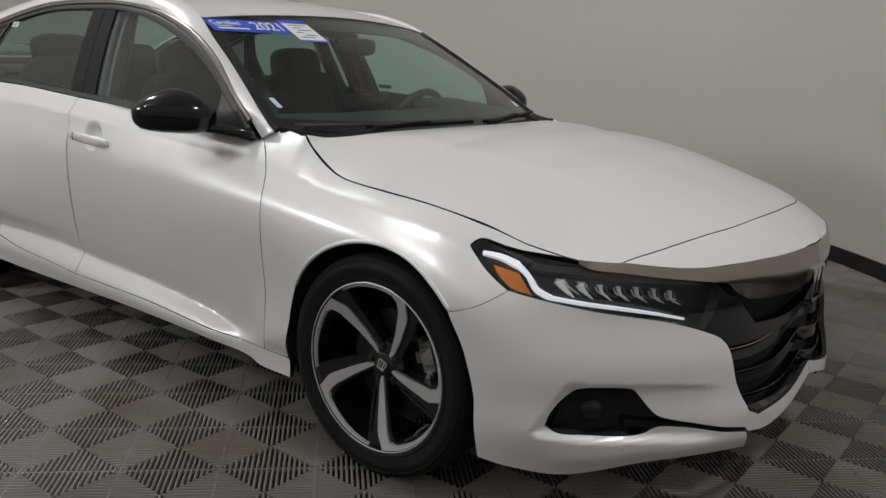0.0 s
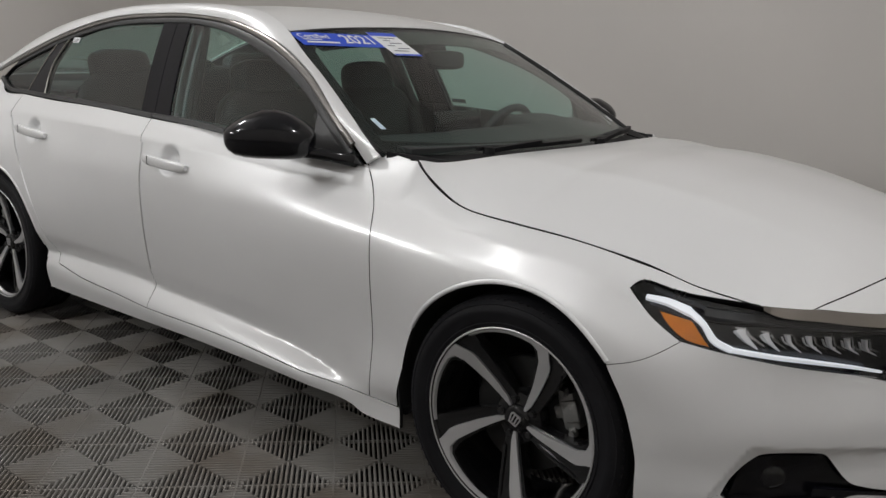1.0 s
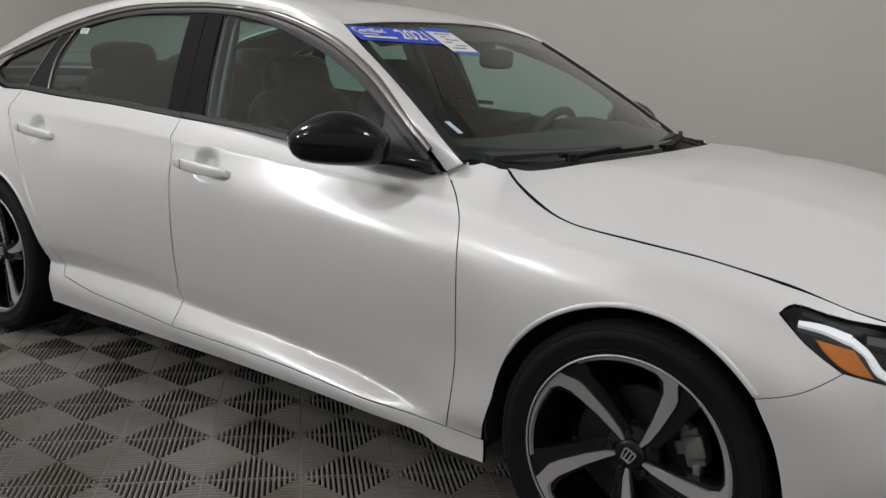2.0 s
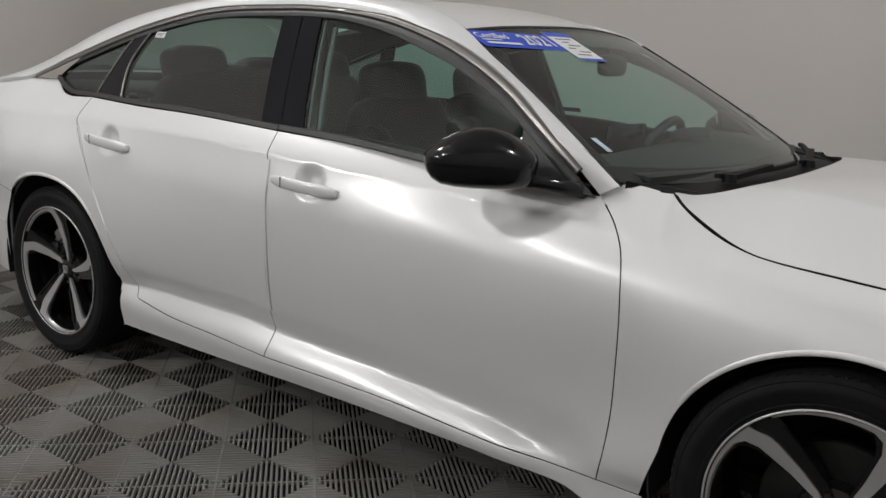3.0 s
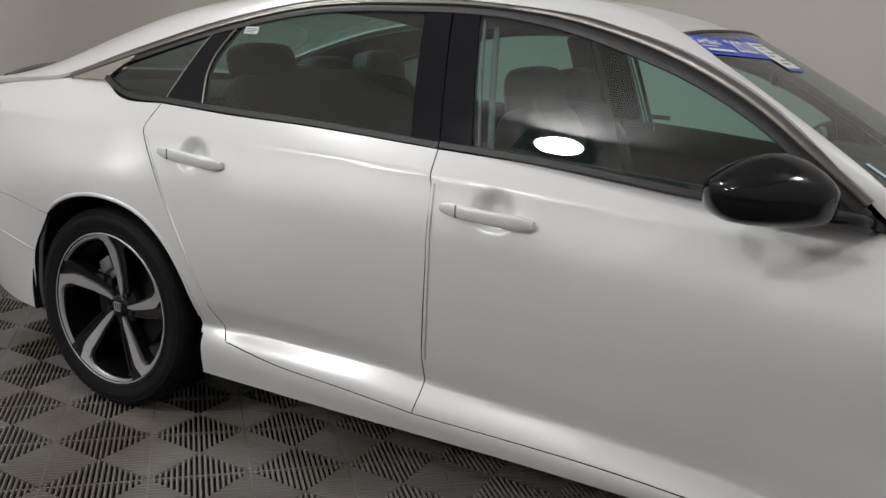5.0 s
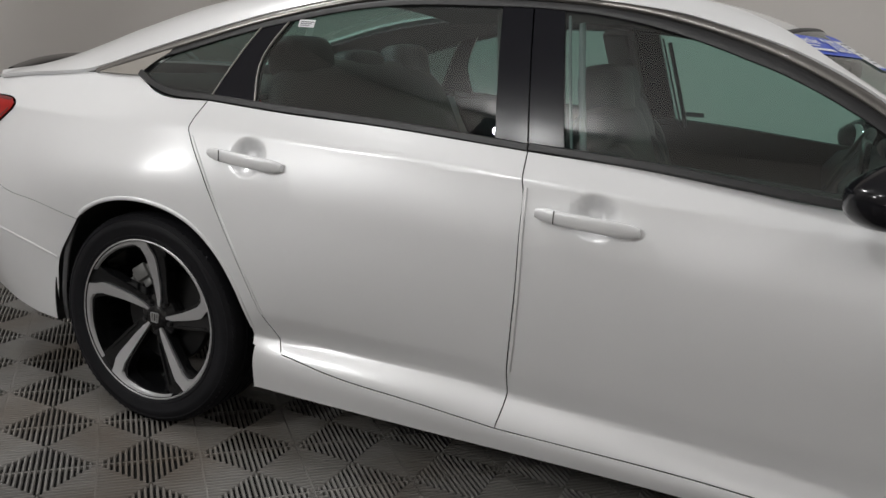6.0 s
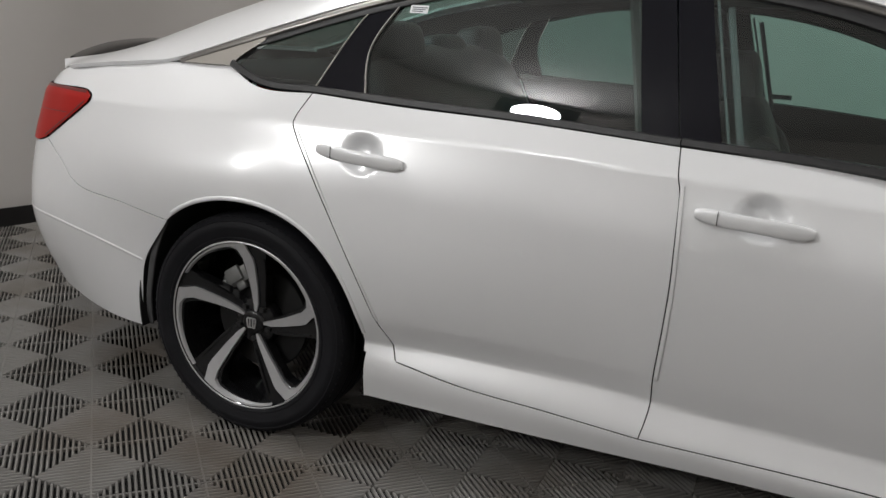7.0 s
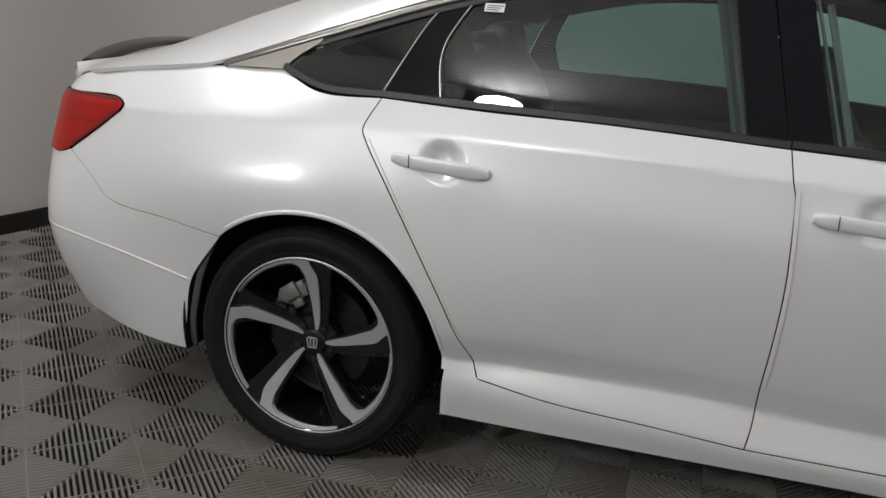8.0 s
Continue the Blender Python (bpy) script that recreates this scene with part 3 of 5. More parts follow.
def rib_square(verts, faces, x0, y0, turn):
    """Diagonal ribs in a square of half a tile, with a sunk cross bar."""
    h, pitch = TILE / 2, .0157
    c = np.array((x0 + h / 2, y0 + h / 2))
    e = np.array((1, 1)) / 2 ** .5 if turn else np.array((1, -1)) / 2 ** .5
    f = np.array((-e[1], e[0]))
    half = h / 2 ** .5

    def bar(a0, a1, b0, b1, top, low, foot=0.):
        # a runs along e (across the ribs), b along f
        k = len(verts)
        for z, g in ((top, -foot), (top - 2 * foot, 0.), (low, 0.)):
            for a, b in ((a0 - g, b0[0]), (a1 + g, b0[1]), (a1 + g, b1[1]), (a0 - g, b1[0])):
                p = c + a * e + b * f
                verts.append((p[0], p[1], z))
        faces.append((k, k + 1, k + 2, k + 3))
        for m in (k, k + 4):
            faces.extend([(m + 4, m + 5, m + 1, m), (m + 6, m + 7, m + 3, m + 2), (m + 5, m + 6, m + 2, m + 1), (m + 7, m + 4, m, m + 3)])
    n = int(half / pitch)
    for i in range(-n, n + 1):
        a = i * pitch
        a0, a1 = a - .0041, a + .0041
        l0, l1 = half - abs(a0) - .0012, half - abs(a1) - .0012
        if min(l0, l1) < .004:
            continue
        g = .0017
        bar(a0, a1, (g, g), (l0, l1), RIB_TOP, -.0125, .0021)
        bar(a0, a1, (-l0, -l1), (-g, -g), RIB_TOP, -.0125, .0021)
    bar(-half + .002, half - .002, (-.003, -.003), (.003, .003), RIB_TOP - .003, -.0125, .0004)


tv, tf = [], []
for i in range(2):
    for j in range(2):
        rib_square(tv, tf, i * TILE / 2, j * TILE / 2, (i + j) % 2 == 0)
tile_mesh = bpy.data.meshes.new("tile")


# ---- the car ----
car = tagged(new("car"), "white pearl four-door sedan with gloss black mirrors and two-tone alloy wheels", "car")
FA, RA, WZ, WR = 1.415, -1.415, .335, .335
B_GAP = [(-.264, .987), (-.253, .92), (-.246, .895), (-.24, .80), (-.237, .675), (-.242, .55), (-.25, .427), (-.252, .337), (-.264, .27)]
R_GAP = [(-1.25, 1.02), (-1.281, .943), (-1.269, .915), (-1.196, .808), (-1.115, .678), (-1.037, .538), (-.99, .437), (-.964, .388), (-.934, .322)]
F_GAP = [(.801, .929), (.868, .868), (.908, .795), (.929, .685), (.925, .5), (.912, .345), (.892, .245)]
REAR_SILL = [(-.934, .322), (-.737, .296), (-.5, .284), (-.264, .27)]
FRONT_SILL = [(-.264, .27), (.244, .27), (.623, .254), (.892, .245)]
REAR_BELT = [(-.264, .987), (-.674, 1.004), (-.971, 1.009), (-1.25, 1.02)]
FRONT_BELT = [(.801, .929), (.62, .936), (.358, .952), (.032, .976), (-.264, .987)]
HOOD_GAP = [(.968, .955), (1.0, .926), (1.055, .893), (1.12, .867), (1.186, .852), (1.358, .838), (1.537, .823), (1.714, .795), (1.9, .760), (2.034, .738)]


def both(ob, parent=None):
    mirrored(ob, parent)
    return ob


def rev(c):
    return list(c)[::-1]


# doors
front_door = panel("front_door", outline(F_GAP, rev(FRONT_SILL), rev(B_GAP), rev(FRONT_BELT)), flank, PAINT, car, "white front door with a creased shoulder", cell=.011, out=1)
rear_door = panel("rear_door", outline(B_GAP, rev(REAR_SILL), rev(R_GAP), rev(REAR_BELT)), flank, PAINT, car, "white rear door with a creased shoulder", cell=.011, out=1)
# front fender
ARCH_F = arch(FA, WZ, .368, 172, 41, 60)
fender = panel("front_fender", outline(F_GAP[:1] + F_GAP[1:], [(.892, .245), (1.004, .243)], [(1.004, .243), (1.026, .31), tuple(ARCH_F[0])], ARCH_F,
                                       [tuple(ARCH_F[-1]), (1.77, .605), (1.851, .656)], [(1.851, .656), (1.76, .705), (1.706, .748)], [(1.706, .748), (1.722, .764), (1.819, .754), (2.034, .738)],
                                       rev(HOOD_GAP), [(.968, .955), (.91, .954), (.857, .955)], [(.857, .955), (.801, .929)]), flank, PAINT, car, "white front fender", out=1)
# rear quarter
ARCH_R = arch(RA, WZ, .379, 131, 4, 60)
quarter = panel("rear_quarter", outline(R_GAP, [(-.934, .322), (-1.034, .332)], [(-1.034, .332), tuple(ARCH_R[-1])], rev(ARCH_R),
                                        [tuple(ARCH_R[0]), (-1.85, .645), (-2.06, .670), (-2.15, .735), (-2.25, .79)], [(-2.25, .79), (-2.123, .866), (-2.045, .92)],
                                        [(-2.045, .92), (-2.036, .935), (-2.07, .954), (-2.25, .955), (-2.64, .952)], [(-2.64, .952), (-2.62, .986)],
                                        [(-2.62, .986), (-2.46, .99), (-2.234, 1.018), (-2.124, 1.034), (-1.95, 1.050), (-1.76, 1.064)], [(-1.76, 1.064), (-1.565, 1.067)], [(-1.565, 1.067), (-1.46, 1.028), (-1.39, 1.017), (-1.25, 1.02)]),
                flank, PAINT, car, "white rear quarter panel", out=1)
# sill
rocker = panel("side_skirt", outline([(-1.034, .196), (-1.026, .335)], [(-1.026, .335), (-.924, .325)], REAR_SILL, FRONT_SILL, [(.892, .245), (1.004, .243)], [(1.012, .243), (1.014, .174)],
                                     [(1.005, .176), (.86, .179), (.81, .197), (.6, .21), (.1, .21), (-.43, .20), (-1.042, .196)]), flank, PAINT, car, "white side skirt", out=1)
# filler under the pillar's foot
both(panel("pillar_foot", outline([(.806, .912), (.797, .934)], [(.797, .934), (.835, .957), (.860, .966)], [(.860, .966), (.935, .957)], [(.935, .957), (.935, .93), (.806, .912)]), flank, PAINT, car, "white foot of the windshield pillar", lift=-.003, gap=0))
# bumpers
FOG_TOP = [(1.976, .30), (1.99, .343), (2.035, .399), (2.059, .411), (2.21, .399), (2.223, .392), (2.30, .315), (2.351, .297), (2.593, .243)]
FOG_LOW = [(2.599, .228), (2.317, .279), (2.289, .273), (2.263, .262), (2.087, .276), (2.005, .283), (1.976, .30)]
ARCH_FB = [tuple(ARCH_F[-1]), (1.742, .481), (1.774, .359), (1.775, .30)]
GRILLE_SIDE = [(2.44, .535), (2.50, .51), (2.53, .478), (2.56, .373), (2.60, .292)]
CHIN = [(1.772, .163), (1.882, .157), (1.988, .147), (2.064, .149), (2.22, .166), (2.396, .176), (2.621, .171)]
fog_top, fog_low = [list(a) for a in catmull(FOG_TOP, .012)], [list(a) for a in catmull(FOG_LOW, .012)]
upper = outline([(1.851, .656), (1.77, .605), tuple(ARCH_F[-1])], ARCH_FB, [(1.775, .30), (1.976, .30)], fog_top, [(2.593, .243), (2.605, .229)],
                [(2.605, .229), (2.666, .231), (2.807, .288), (SMAX, .332)], [(SMAX, .332), (SMAX, .37)], [(SMAX, .37), (2.809, .325), (2.634, .276)], [(2.634, .276), (2.60, .292)], rev(GRILLE_SIDE),
                [(2.44, .535), (2.369, .556), (2.128, .605), (1.851, .656)])
front_bumper = panel("front_bumper", upper, flank, PAINT, car, "white front bumper with fog lamp pocket", gap=0, edge=0, cell=.010)
lower = outline([(1.775, .30), (1.772, .163)], CHIN, [(2.621, .171), (2.599, .228)], fog_low, [(1.976, .30), (1.775, .30)])
bumper_lip = panel("bumper_lip", lower, flank, PAINT, car, "white lower lip of the bumper", gap=0, edge=0, cell=.010)
rear_bumper = panel("rear_bumper", outline([tuple(ARCH_R[0]), (-1.85, .645), (-2.06, .670), (-2.15, .735), (-2.25, .79)], [(-2.25, .79), (-2.30, .777), (-2.6, .77), (SMIN, .77)], [(SMIN, .77), (SMIN, .285)],
                                           [(SMIN, .285), (-2.4, .285), (-2.227, .268), (-2.013, .248), (-1.829, .243)], [(-1.829, .243), (-1.81, .357), (-1.779, .473), tuple(ARCH_R[0])]), flank, PAINT, car, "white rear bumper", gap=.0003)
for ob in (front_door, rear_door, fender, quarter, rocker, front_bumper, bumper_lip, rear_bumper):
    both(ob)


# bonnet and nose
hg = flank(*catmull(HOOD_GAP, .05).T)
right = [(p[0], p[1]) for p in hg]
fs = np.linspace(2.034, SMAX, 60)
bar_top = table((2.0, .739), (2.084, .737), (2.165, .733), (2.253, .722), (2.342, .713), (2.436, .709), (2.541, .711), (2.661, .719), (2.826, .730), (SMAX, .735))
fr = flank(fs, bar_top(fs))
cut = int(np.argmin(np.abs(fr[:, 0] - 2.062)))
lead = [(p[0], p[1]) for p in fr[:cut + 1]]
SEAM = [lead[-1], (2.100, -.638), (2.132, -.536), (2.162, -.422), (2.192, -.285), (2.21, 0), (2.192, .285), (2.162, .422), (2.132, .536), (2.100, .638), (lead[-1][0], -lead[-1][1])]
WS_EDGE = [(.968, .768), (.99, .72), (1.05, .60), (1.098, .44), (1.118, .22), (1.12, 0), (1.118, -.22), (1.098, -.44), (1.05, -.60), (.99, -.72), (.968, -.768)]
poly = outline(right, lead, SEAM, [(x, -y) for x, y in lead[::-1]], [(x, -y) for x, y in right[::-1]], WS_EDGE)
bonnet = panel("bonnet", poly, hood, PAINT, car, "white bonnet with soft creases", cell=.016)
front = [(p[0], p[1]) for p in fr[cut:]] + [(p[0], -p[1]) for p in fr[-2:cut - 1:-1]]
poly = outline(SEAM, front[::-1])
nose = panel("nose_cap", poly, hood, PAINT, car, "white nose panel above the grille", cell=.016)

# dark chrome bar
chrome = panel("grille_bar", outline([(2.034, .729), (2.066, .719), (2.163, .708), (2.267, .692), (2.375, .680), (2.452, .672)], [(2.452, .672), (2.516, .660), (2.543, .639), (2.594, .61)], [(2.594, .61), (2.667, .605), (2.82, .616), (SMAX, .64)], [(SMAX, .64), (SMAX, .735)], [(a, float(bar_top(a))) for a in np.linspace(SMAX, 2.034, 16)]), flank, CHROME_DARK, car,
               "smoked chrome bar over the grille", lift=.003, gap=0)
both(chrome)


# greenhouse
DLO_TOP = [(-1.755, 1.064), (-1.442, 1.167), (-1.11, 1.271), (-.782, 1.342), (-.417, 1.360), (-.258, 1.358), (-.06, 1.342), (.116, 1.307), (.302, 1.250), (.48, 1.165), (.612, 1.075), (.727, .990), (.768, .960)]


def on_glass(pts):
    pts = np.array(pts)
    return side_glass(pts[:, 0], pts[:, 1])


L1 = np.concatenate([flank([-2.58, -2.25, -2.05, -1.9], [.980, 1.007, 1.030, 1.046]) + (0, -.0025, .001), on_glass([(-1.75, 1.072), (-1.442, 1.175), (-1.11, 1.279), (-.782, 1.350), (-.417, 1.368), (-.2, 1.361), (0, 1.341), (.116, 1.316), (.302, 1.260), (.48, 1.176), (.635, 1.070), (.80, .93)])])
L1[-1] = flank(.803, .931)
L2 = np.array([(-2.42, -.57, 1.010), (-2.22, -.58, 1.042), (-2.05, -.58, 1.086), (-1.9, -.575, 1.138), (-1.735, -.57, 1.198), (-1.45, -.565, 1.288), (-1.15, -.56, 1.348), (-.782, -.56, 1.386), (-.417, -.565, 1.397), (-.12, -.575, 1.390), (.09, -.60, 1.365),
               *windshield([-.640, -.686, -.722, -.766, -.792], [1.309, 1.230, 1.154, 1.050, .955])])
u = np.linspace(0, 1, 120)


def along(P, u):
    """Points on the curve through P where u counts its control points."""
    P = np.asarray(P)
    t = np.linspace(0, 1, len(P))
    return np.stack([np.interp(u, np.linspace(0, 1, 400), catmull_u(P[:, c])) for c in range(3)], -1)


def catmull_u(v):
    t = np.linspace(0, len(v) - 1, 400)
    i = np.clip(t.astype(int), 0, len(v) - 2)
    f = t - i
    p = np.r_[2 * v[0] - v[1], v, 2 * v[-1] - v[-2]]
    a, b, c, d = p[i], p[i + 1], p[i + 2], p[i + 3]
    return b + f * (c - a) / 2 + f * f * (a - 2.5 * b + 2 * c - d / 2) + f ** 3 * (-a / 2 + 1.5 * b - 1.5 * c + d / 2)


A1, A2 = along(L1, u), along(L2, u)
v = np.linspace(0, 1, 9)
bul = np.interp(u, [0, .22, .36, .6, .72, .8, 1], [.001, .005, .020, .018, .008, .003, .002])
band = A1[:, None] * (1 - v)[None, :, None] + A2[:, None] * v[None, :, None] + (4 * v * (1 - v))[None, :, None] * bul[:, None, None] * np.array((0, -.75, .65))
rail = grid_part("roof_rail", band, PAINT, car, "white roof rail and pillars", thick=.012, flip=True)
both(rail)

lin = (u > .14) & (u < .95)
both(grid_part("pillar_lining", band[lin] + np.array((0, .030, -.022)), TRIM, car, "dark lining along the roof rail", thick=.006))

# roof skin between the rails
ru = u[(u > .405) & (u < .735)]
R2 = along(L2, ru)
w = np.linspace(-1, 1, 25)
crown = .032
roofP = np.stack([np.repeat(R2[:, :1], 25, 1) + (1 - w ** 2) * .05 * np.clip((R2[:, :1] - .0) / .3, -.5, 1), R2[:, 1:2] * -w, R2[:, 2:3] + (1 - w ** 2) * crown], -1)
grid_part("roof", roofP, PAINT, car, "white roof", thick=.006, flip=False)
grid_part("headliner", roofP - (0, 0, .035), HEADLINER, car, "grey cloth headliner", thick=.006)
# rear window
bu = u[(u > .10) & (u < .41)]
R2 = along(L2, bu)
backP = np.stack([np.repeat(R2[:, :1], 25, 1) - (1 - w ** 2) * .06, R2[:, 1:2] * -w, R2[:, 2:3] + (1 - w ** 2) * .02], -1)
rear_window = grid_part("rear_window", backP, WSGLASS, car, "sloping rear window")
rear_window.visible_shadow = False
# boot lid
du = u[u < .115]
R2 = along(L2, du)
lidP = np.stack([np.repeat(R2[:, :1], 25, 1) - (1 - w ** 2) * .09, R2[:, 1:2] * -w, R2[:, 2:3] + (1 - w ** 2) * .012], -1)
grid_part("boot_lid", lidP, PAINT, car, "white boot lid", thick=.01, flip=False)
back = [np.stack([lidP[0, :, 0] - a, lidP[0, :, 1] * b, lidP[0, :, 2] - c], -1) for a, b, c in ((0, 1, 0), (.012, 1, .02), (.02, 1, .10), (.01, 1, .28))]
grid_part("boot_face", np.array(back), PAINT, car, "white upright face of the boot lid", thick=.01, flip=True)
# windshield and its dark border
WS_SIDE = [(-.788, .965), (-.766, 1.05), (-.722, 1.154), (-.686, 1.23), (-.640, 1.307)]
WS_TOP = [(-.640, 1.307), (-.47, 1.325), (-.22, 1.339), (0, 1.344), (.22, 1.339), (.47, 1.325), (.640, 1.307)]
WS_BOT = [(.788, .965), (.5, .952), (0, .95), (-.5, .952), (-.788, .965)]
ws_poly = outline(WS_SIDE, WS_TOP, [(-y, z) for y, z in WS_SIDE[::-1]], WS_BOT)
windscreen = panel("windshield", ws_poly, windshield, WSGLASS, car, "raked windshield with stickers", cell=.03, gap=0, thick=.003)
windscreen.visible_shadow = False
strip("windshield_border", catmull(WS_SIDE, .03), .05, windshield, GLOSS_BLACK, car, "black border of the windshield", height=.001, lift=-.010, offset=-.02)
strip("windshield_border", catmull([(-y, z) for y, z in WS_SIDE], .03), .05, windshield, GLOSS_BLACK, car, "black border of the windshield", height=.001, lift=-.010, offset=.02)
strip("windshield_border", catmull([(y * .93, z - .012) for y, z in WS_TOP], .03), .05, windshield, GLOSS_BLACK, car, "black border of the windshield", height=.001, lift=-.006, offset=-.012)
strip("windshield_border", catmull([(y * .97, z + .012) for y, z in WS_BOT], .03), .05, windshield, COWLBLACK, car, "black border of the windshield", height=.001, lift=-.008)
strip("windshield_seal", catmull(WS_SIDE, .03), .012, windshield, SATIN_BLACK, car, "black rubber seal", height=.010, offset=.003)
strip("windshield_seal", catmull([(-y, z) for y, z in WS_SIDE], .03), .012, windshield, SATIN_BLACK, car, "black rubber seal", height=.010, offset=-.003)
strip("windshield_seal", catmull(WS_TOP, .03), .006, windshield, SATIN_BLACK, car, "black rubber seal", height=.002, offset=.001)
# cowl under the wipers
cow = np.array([[(1.0 - .28 * y * y + a, y, z - .012 * (y / .77) ** 4) for y in np.linspace(-.77, .77, 33)] for a, z in ((-.04, .960), (.0, .955), (.04, .950), (.10, .942), (.19, .934))])
cow[..., 2] = np.minimum(cow[..., 2], np.where(cow[..., 0] > 1.0 - .05 * np.abs(cow[..., 1]), hood(cow[..., 0], cow[..., 1])[..., 2] - .012, 2))
grid_part("cowl", cow, COWLBLACK, car, "black plastic cowl under the wipers", thick=.004, flip=True)


for side in (-1, 1):
    bm = bmesh.new()
    low = [bm.verts.new((x, side * y, .93)) for x, y in ((.85, .775), (1.035, .705), (1.05, .60), (.90, .66))]
    high = [bm.verts.new((x, side * y, z)) for x, y, z in ((.85, .775, .970), (1.03, .700, .926), (1.045, .605, .938), (.90, .665, .955))]
    bm.faces.new(high)
    for i in range(4):
        bm.faces.new((low[i], low[(i + 1) % 4], high[(i + 1) % 4], high[i]))
    bmesh.ops.recalc_face_normals(bm, faces=bm.faces)
    part("cowl_corner", bm, COWLBLACK, car, "black corner piece of the cowl", smooth=False)


# side windows and black pillars
def pane(name, pts, material, label, lift=-.004, thick=.004, gap=.0):
    p = panel(name, outline(*pts), side_glass, material, car, label, cell=.03, gap=gap, thick=thick, lift=lift, out=1)
    both(p)
    return p


FRONT_GLASS = ([(-.172, .98), (-.262, 1.334)], [(-.262, 1.334), (-.22, 1.340), (-.06, 1.322), (.116, 1.285), (.302, 1.226), (.48, 1.138), (.568, 1.078)], [(.568, 1.078), (.585, .935)], [(.585, .935), (.3, .952), (-.172, .98)])
REAR_GLASS = ([(-1.093, 1.008), (-1.113, 1.147), (-1.045, 1.283)], [(-1.045, 1.283), (-.782, 1.328), (-.432, 1.345)], [(-.432, 1.345), (-.357, .99)], [(-.357, .99), (-.7, 1.0), (-1.093, 1.008)])
QUARTER_GLASS = ([(-1.55, 1.067), (-1.48, 1.035), (-1.40, 1.02), (-1.268, 1.02)], [(-1.268, 1.02), (-1.17, 1.212), (-1.135, 1.256)], [(-1.135, 1.256), (-1.29, 1.207), (-1.46, 1.134), (-1.55, 1.067)])
for nm, pts, m, lab in (("front_window", FRONT_GLASS, GLASS, "green tinted front side window"), ("rear_side_window", REAR_GLASS, PRIVACY, "dark tinted rear side window"), ("quarter_window", QUARTER_GLASS, DARKTINT, "small dark quarter window")):
    p = pane(nm, pts, m, lab)
for ob in scene.objects:
    if ob.name.split(".")[0] in ("front_window", "rear_side_window", "quarter_window"):
        ob.visible_shadow = False
pane("b_pillar", ([(-.357, .987), (-.432, 1.347)], [(-.432, 1.347), (-.347, 1.351)], [(-.347, 1.351), (-.268, .987)], [(-.268, .987), (-.357, .987)]), PILLAR, "gloss black pillar panel", lift=.0, thick=.02, gap=.001)
pane("b_pillar", ([(-.266, .98), (-.345, 1.351)], [(-.345, 1.351), (-.262, 1.347)], [(-.262, 1.347), (-.172, .98)], [(-.172, .98), (-.266, .98)]), PILLAR, "gloss black pillar panel", lift=.0, thick=.02, gap=.001)
pane("c_pillar_panel", ([(-1.268, 1.016), (-1.163, 1.22), (-1.115, 1.275)], [(-1.115, 1.275), (-1.045, 1.292)], [(-1.045, 1.292), (-1.113, 1.147), (-1.093, 1.008)], [(-1.093, 1.008), (-1.268, 1.016)]), PILLAR, "gloss black panel behind the rear door", lift=0, thick=.02, gap=.001)
pane("mirror_sail", ([(.560, 1.085), (.727, .980)], [(.727, .980), (.795, .928)], [(.795, .928), (.585, .938)], [(.585, .938), (.560, 1.085)]), SATIN_BLACK, "black triangular panel at the mirror's foot", lift=0, thick=.02, gap=.001)
# thin bright edges of the panel behind the rear door
for edge in ([(-1.262, 1.022), (-1.160, 1.222), (-1.118, 1.272)], [(-1.096, 1.012), (-1.115, 1.147), (-1.049, 1.284)]):
    both(strip("edge_trim", catmull(edge, .02), .0035, side_glass, SATIN_CHROME, car, "thin bright trim edge", height=.002, lift=.001))
# mouldings round the windows
top = catmull(DLO_TOP, .02)
top = top[top[:, 0] < .748]
both(strip("window_moulding", top + (0, .001), np.interp(top[:, 0], [-1.77, -1.6, -1.3, -1.0, -.3, .1, .3, .73], [.012, .020, .022, .018, .016, .019, .024, .022]), side_glass, MOULDING, car, "smoked chrome moulding over the windows", height=.007, lift=.002, out=1))
inner = top - np.c_[0 * top[:, 0], np.interp(top[:, 0], [-.2, .2, .73], [.017, .026, .026])]
both(strip("window_seal", inner[top[:, 0] > -1.56], np.interp(inner[top[:, 0] > -1.56][:, 0], [-.2, .2, .73], [.018, .030, .026]), side_glass, SATIN_BLACK, car, "black rubber window seal", height=.004, lift=.0, out=1))
both(panel("quarter_trim", outline([(-1.755, 1.062), (-1.62, 1.113), (-1.45, 1.170)], [(-1.45, 1.170), (-1.462, 1.142)], [(-1.462, 1.142), (-1.525, 1.10), (-1.562, 1.066)], [(-1.562, 1.066), (-1.755, 1.062)]), side_glass, SATIN_CHROME, car, "satin chrome tip behind the quarter window", gap=0, lift=.006, thick=.01, out=1))
belt = catmull(rev(FRONT_BELT)[:-1] + [(.74, .934)], .03)
belt_r = catmull([(-1.557, 1.067), (-1.46, 1.030), (-1.39, 1.018), (-1.25, 1.018), (-.965, 1.009), (-.65, 1.002), (-.268, .985)], .03)
both(strip("belt_moulding", belt, .020, side_glass, SATIN_BLACK, car, "black belt moulding", height=.010, lift=.004, offset=.006, out=1))
both(strip("belt_moulding", belt_r, .020, side_glass, SATIN_BLACK, car, "black belt moulding", height=.010, lift=.004, offset=.006, out=1))


# inner door linings, floor, wheel houses
def inner_flank(d):
    def f(s, z):
        p = flank(s, np.minimum(z, .93))
        q = np.stack([p[..., 0], p[..., 1] + d, np.asarray(z, float) + 0 * p[..., 2]], -1)
        return q
    return f


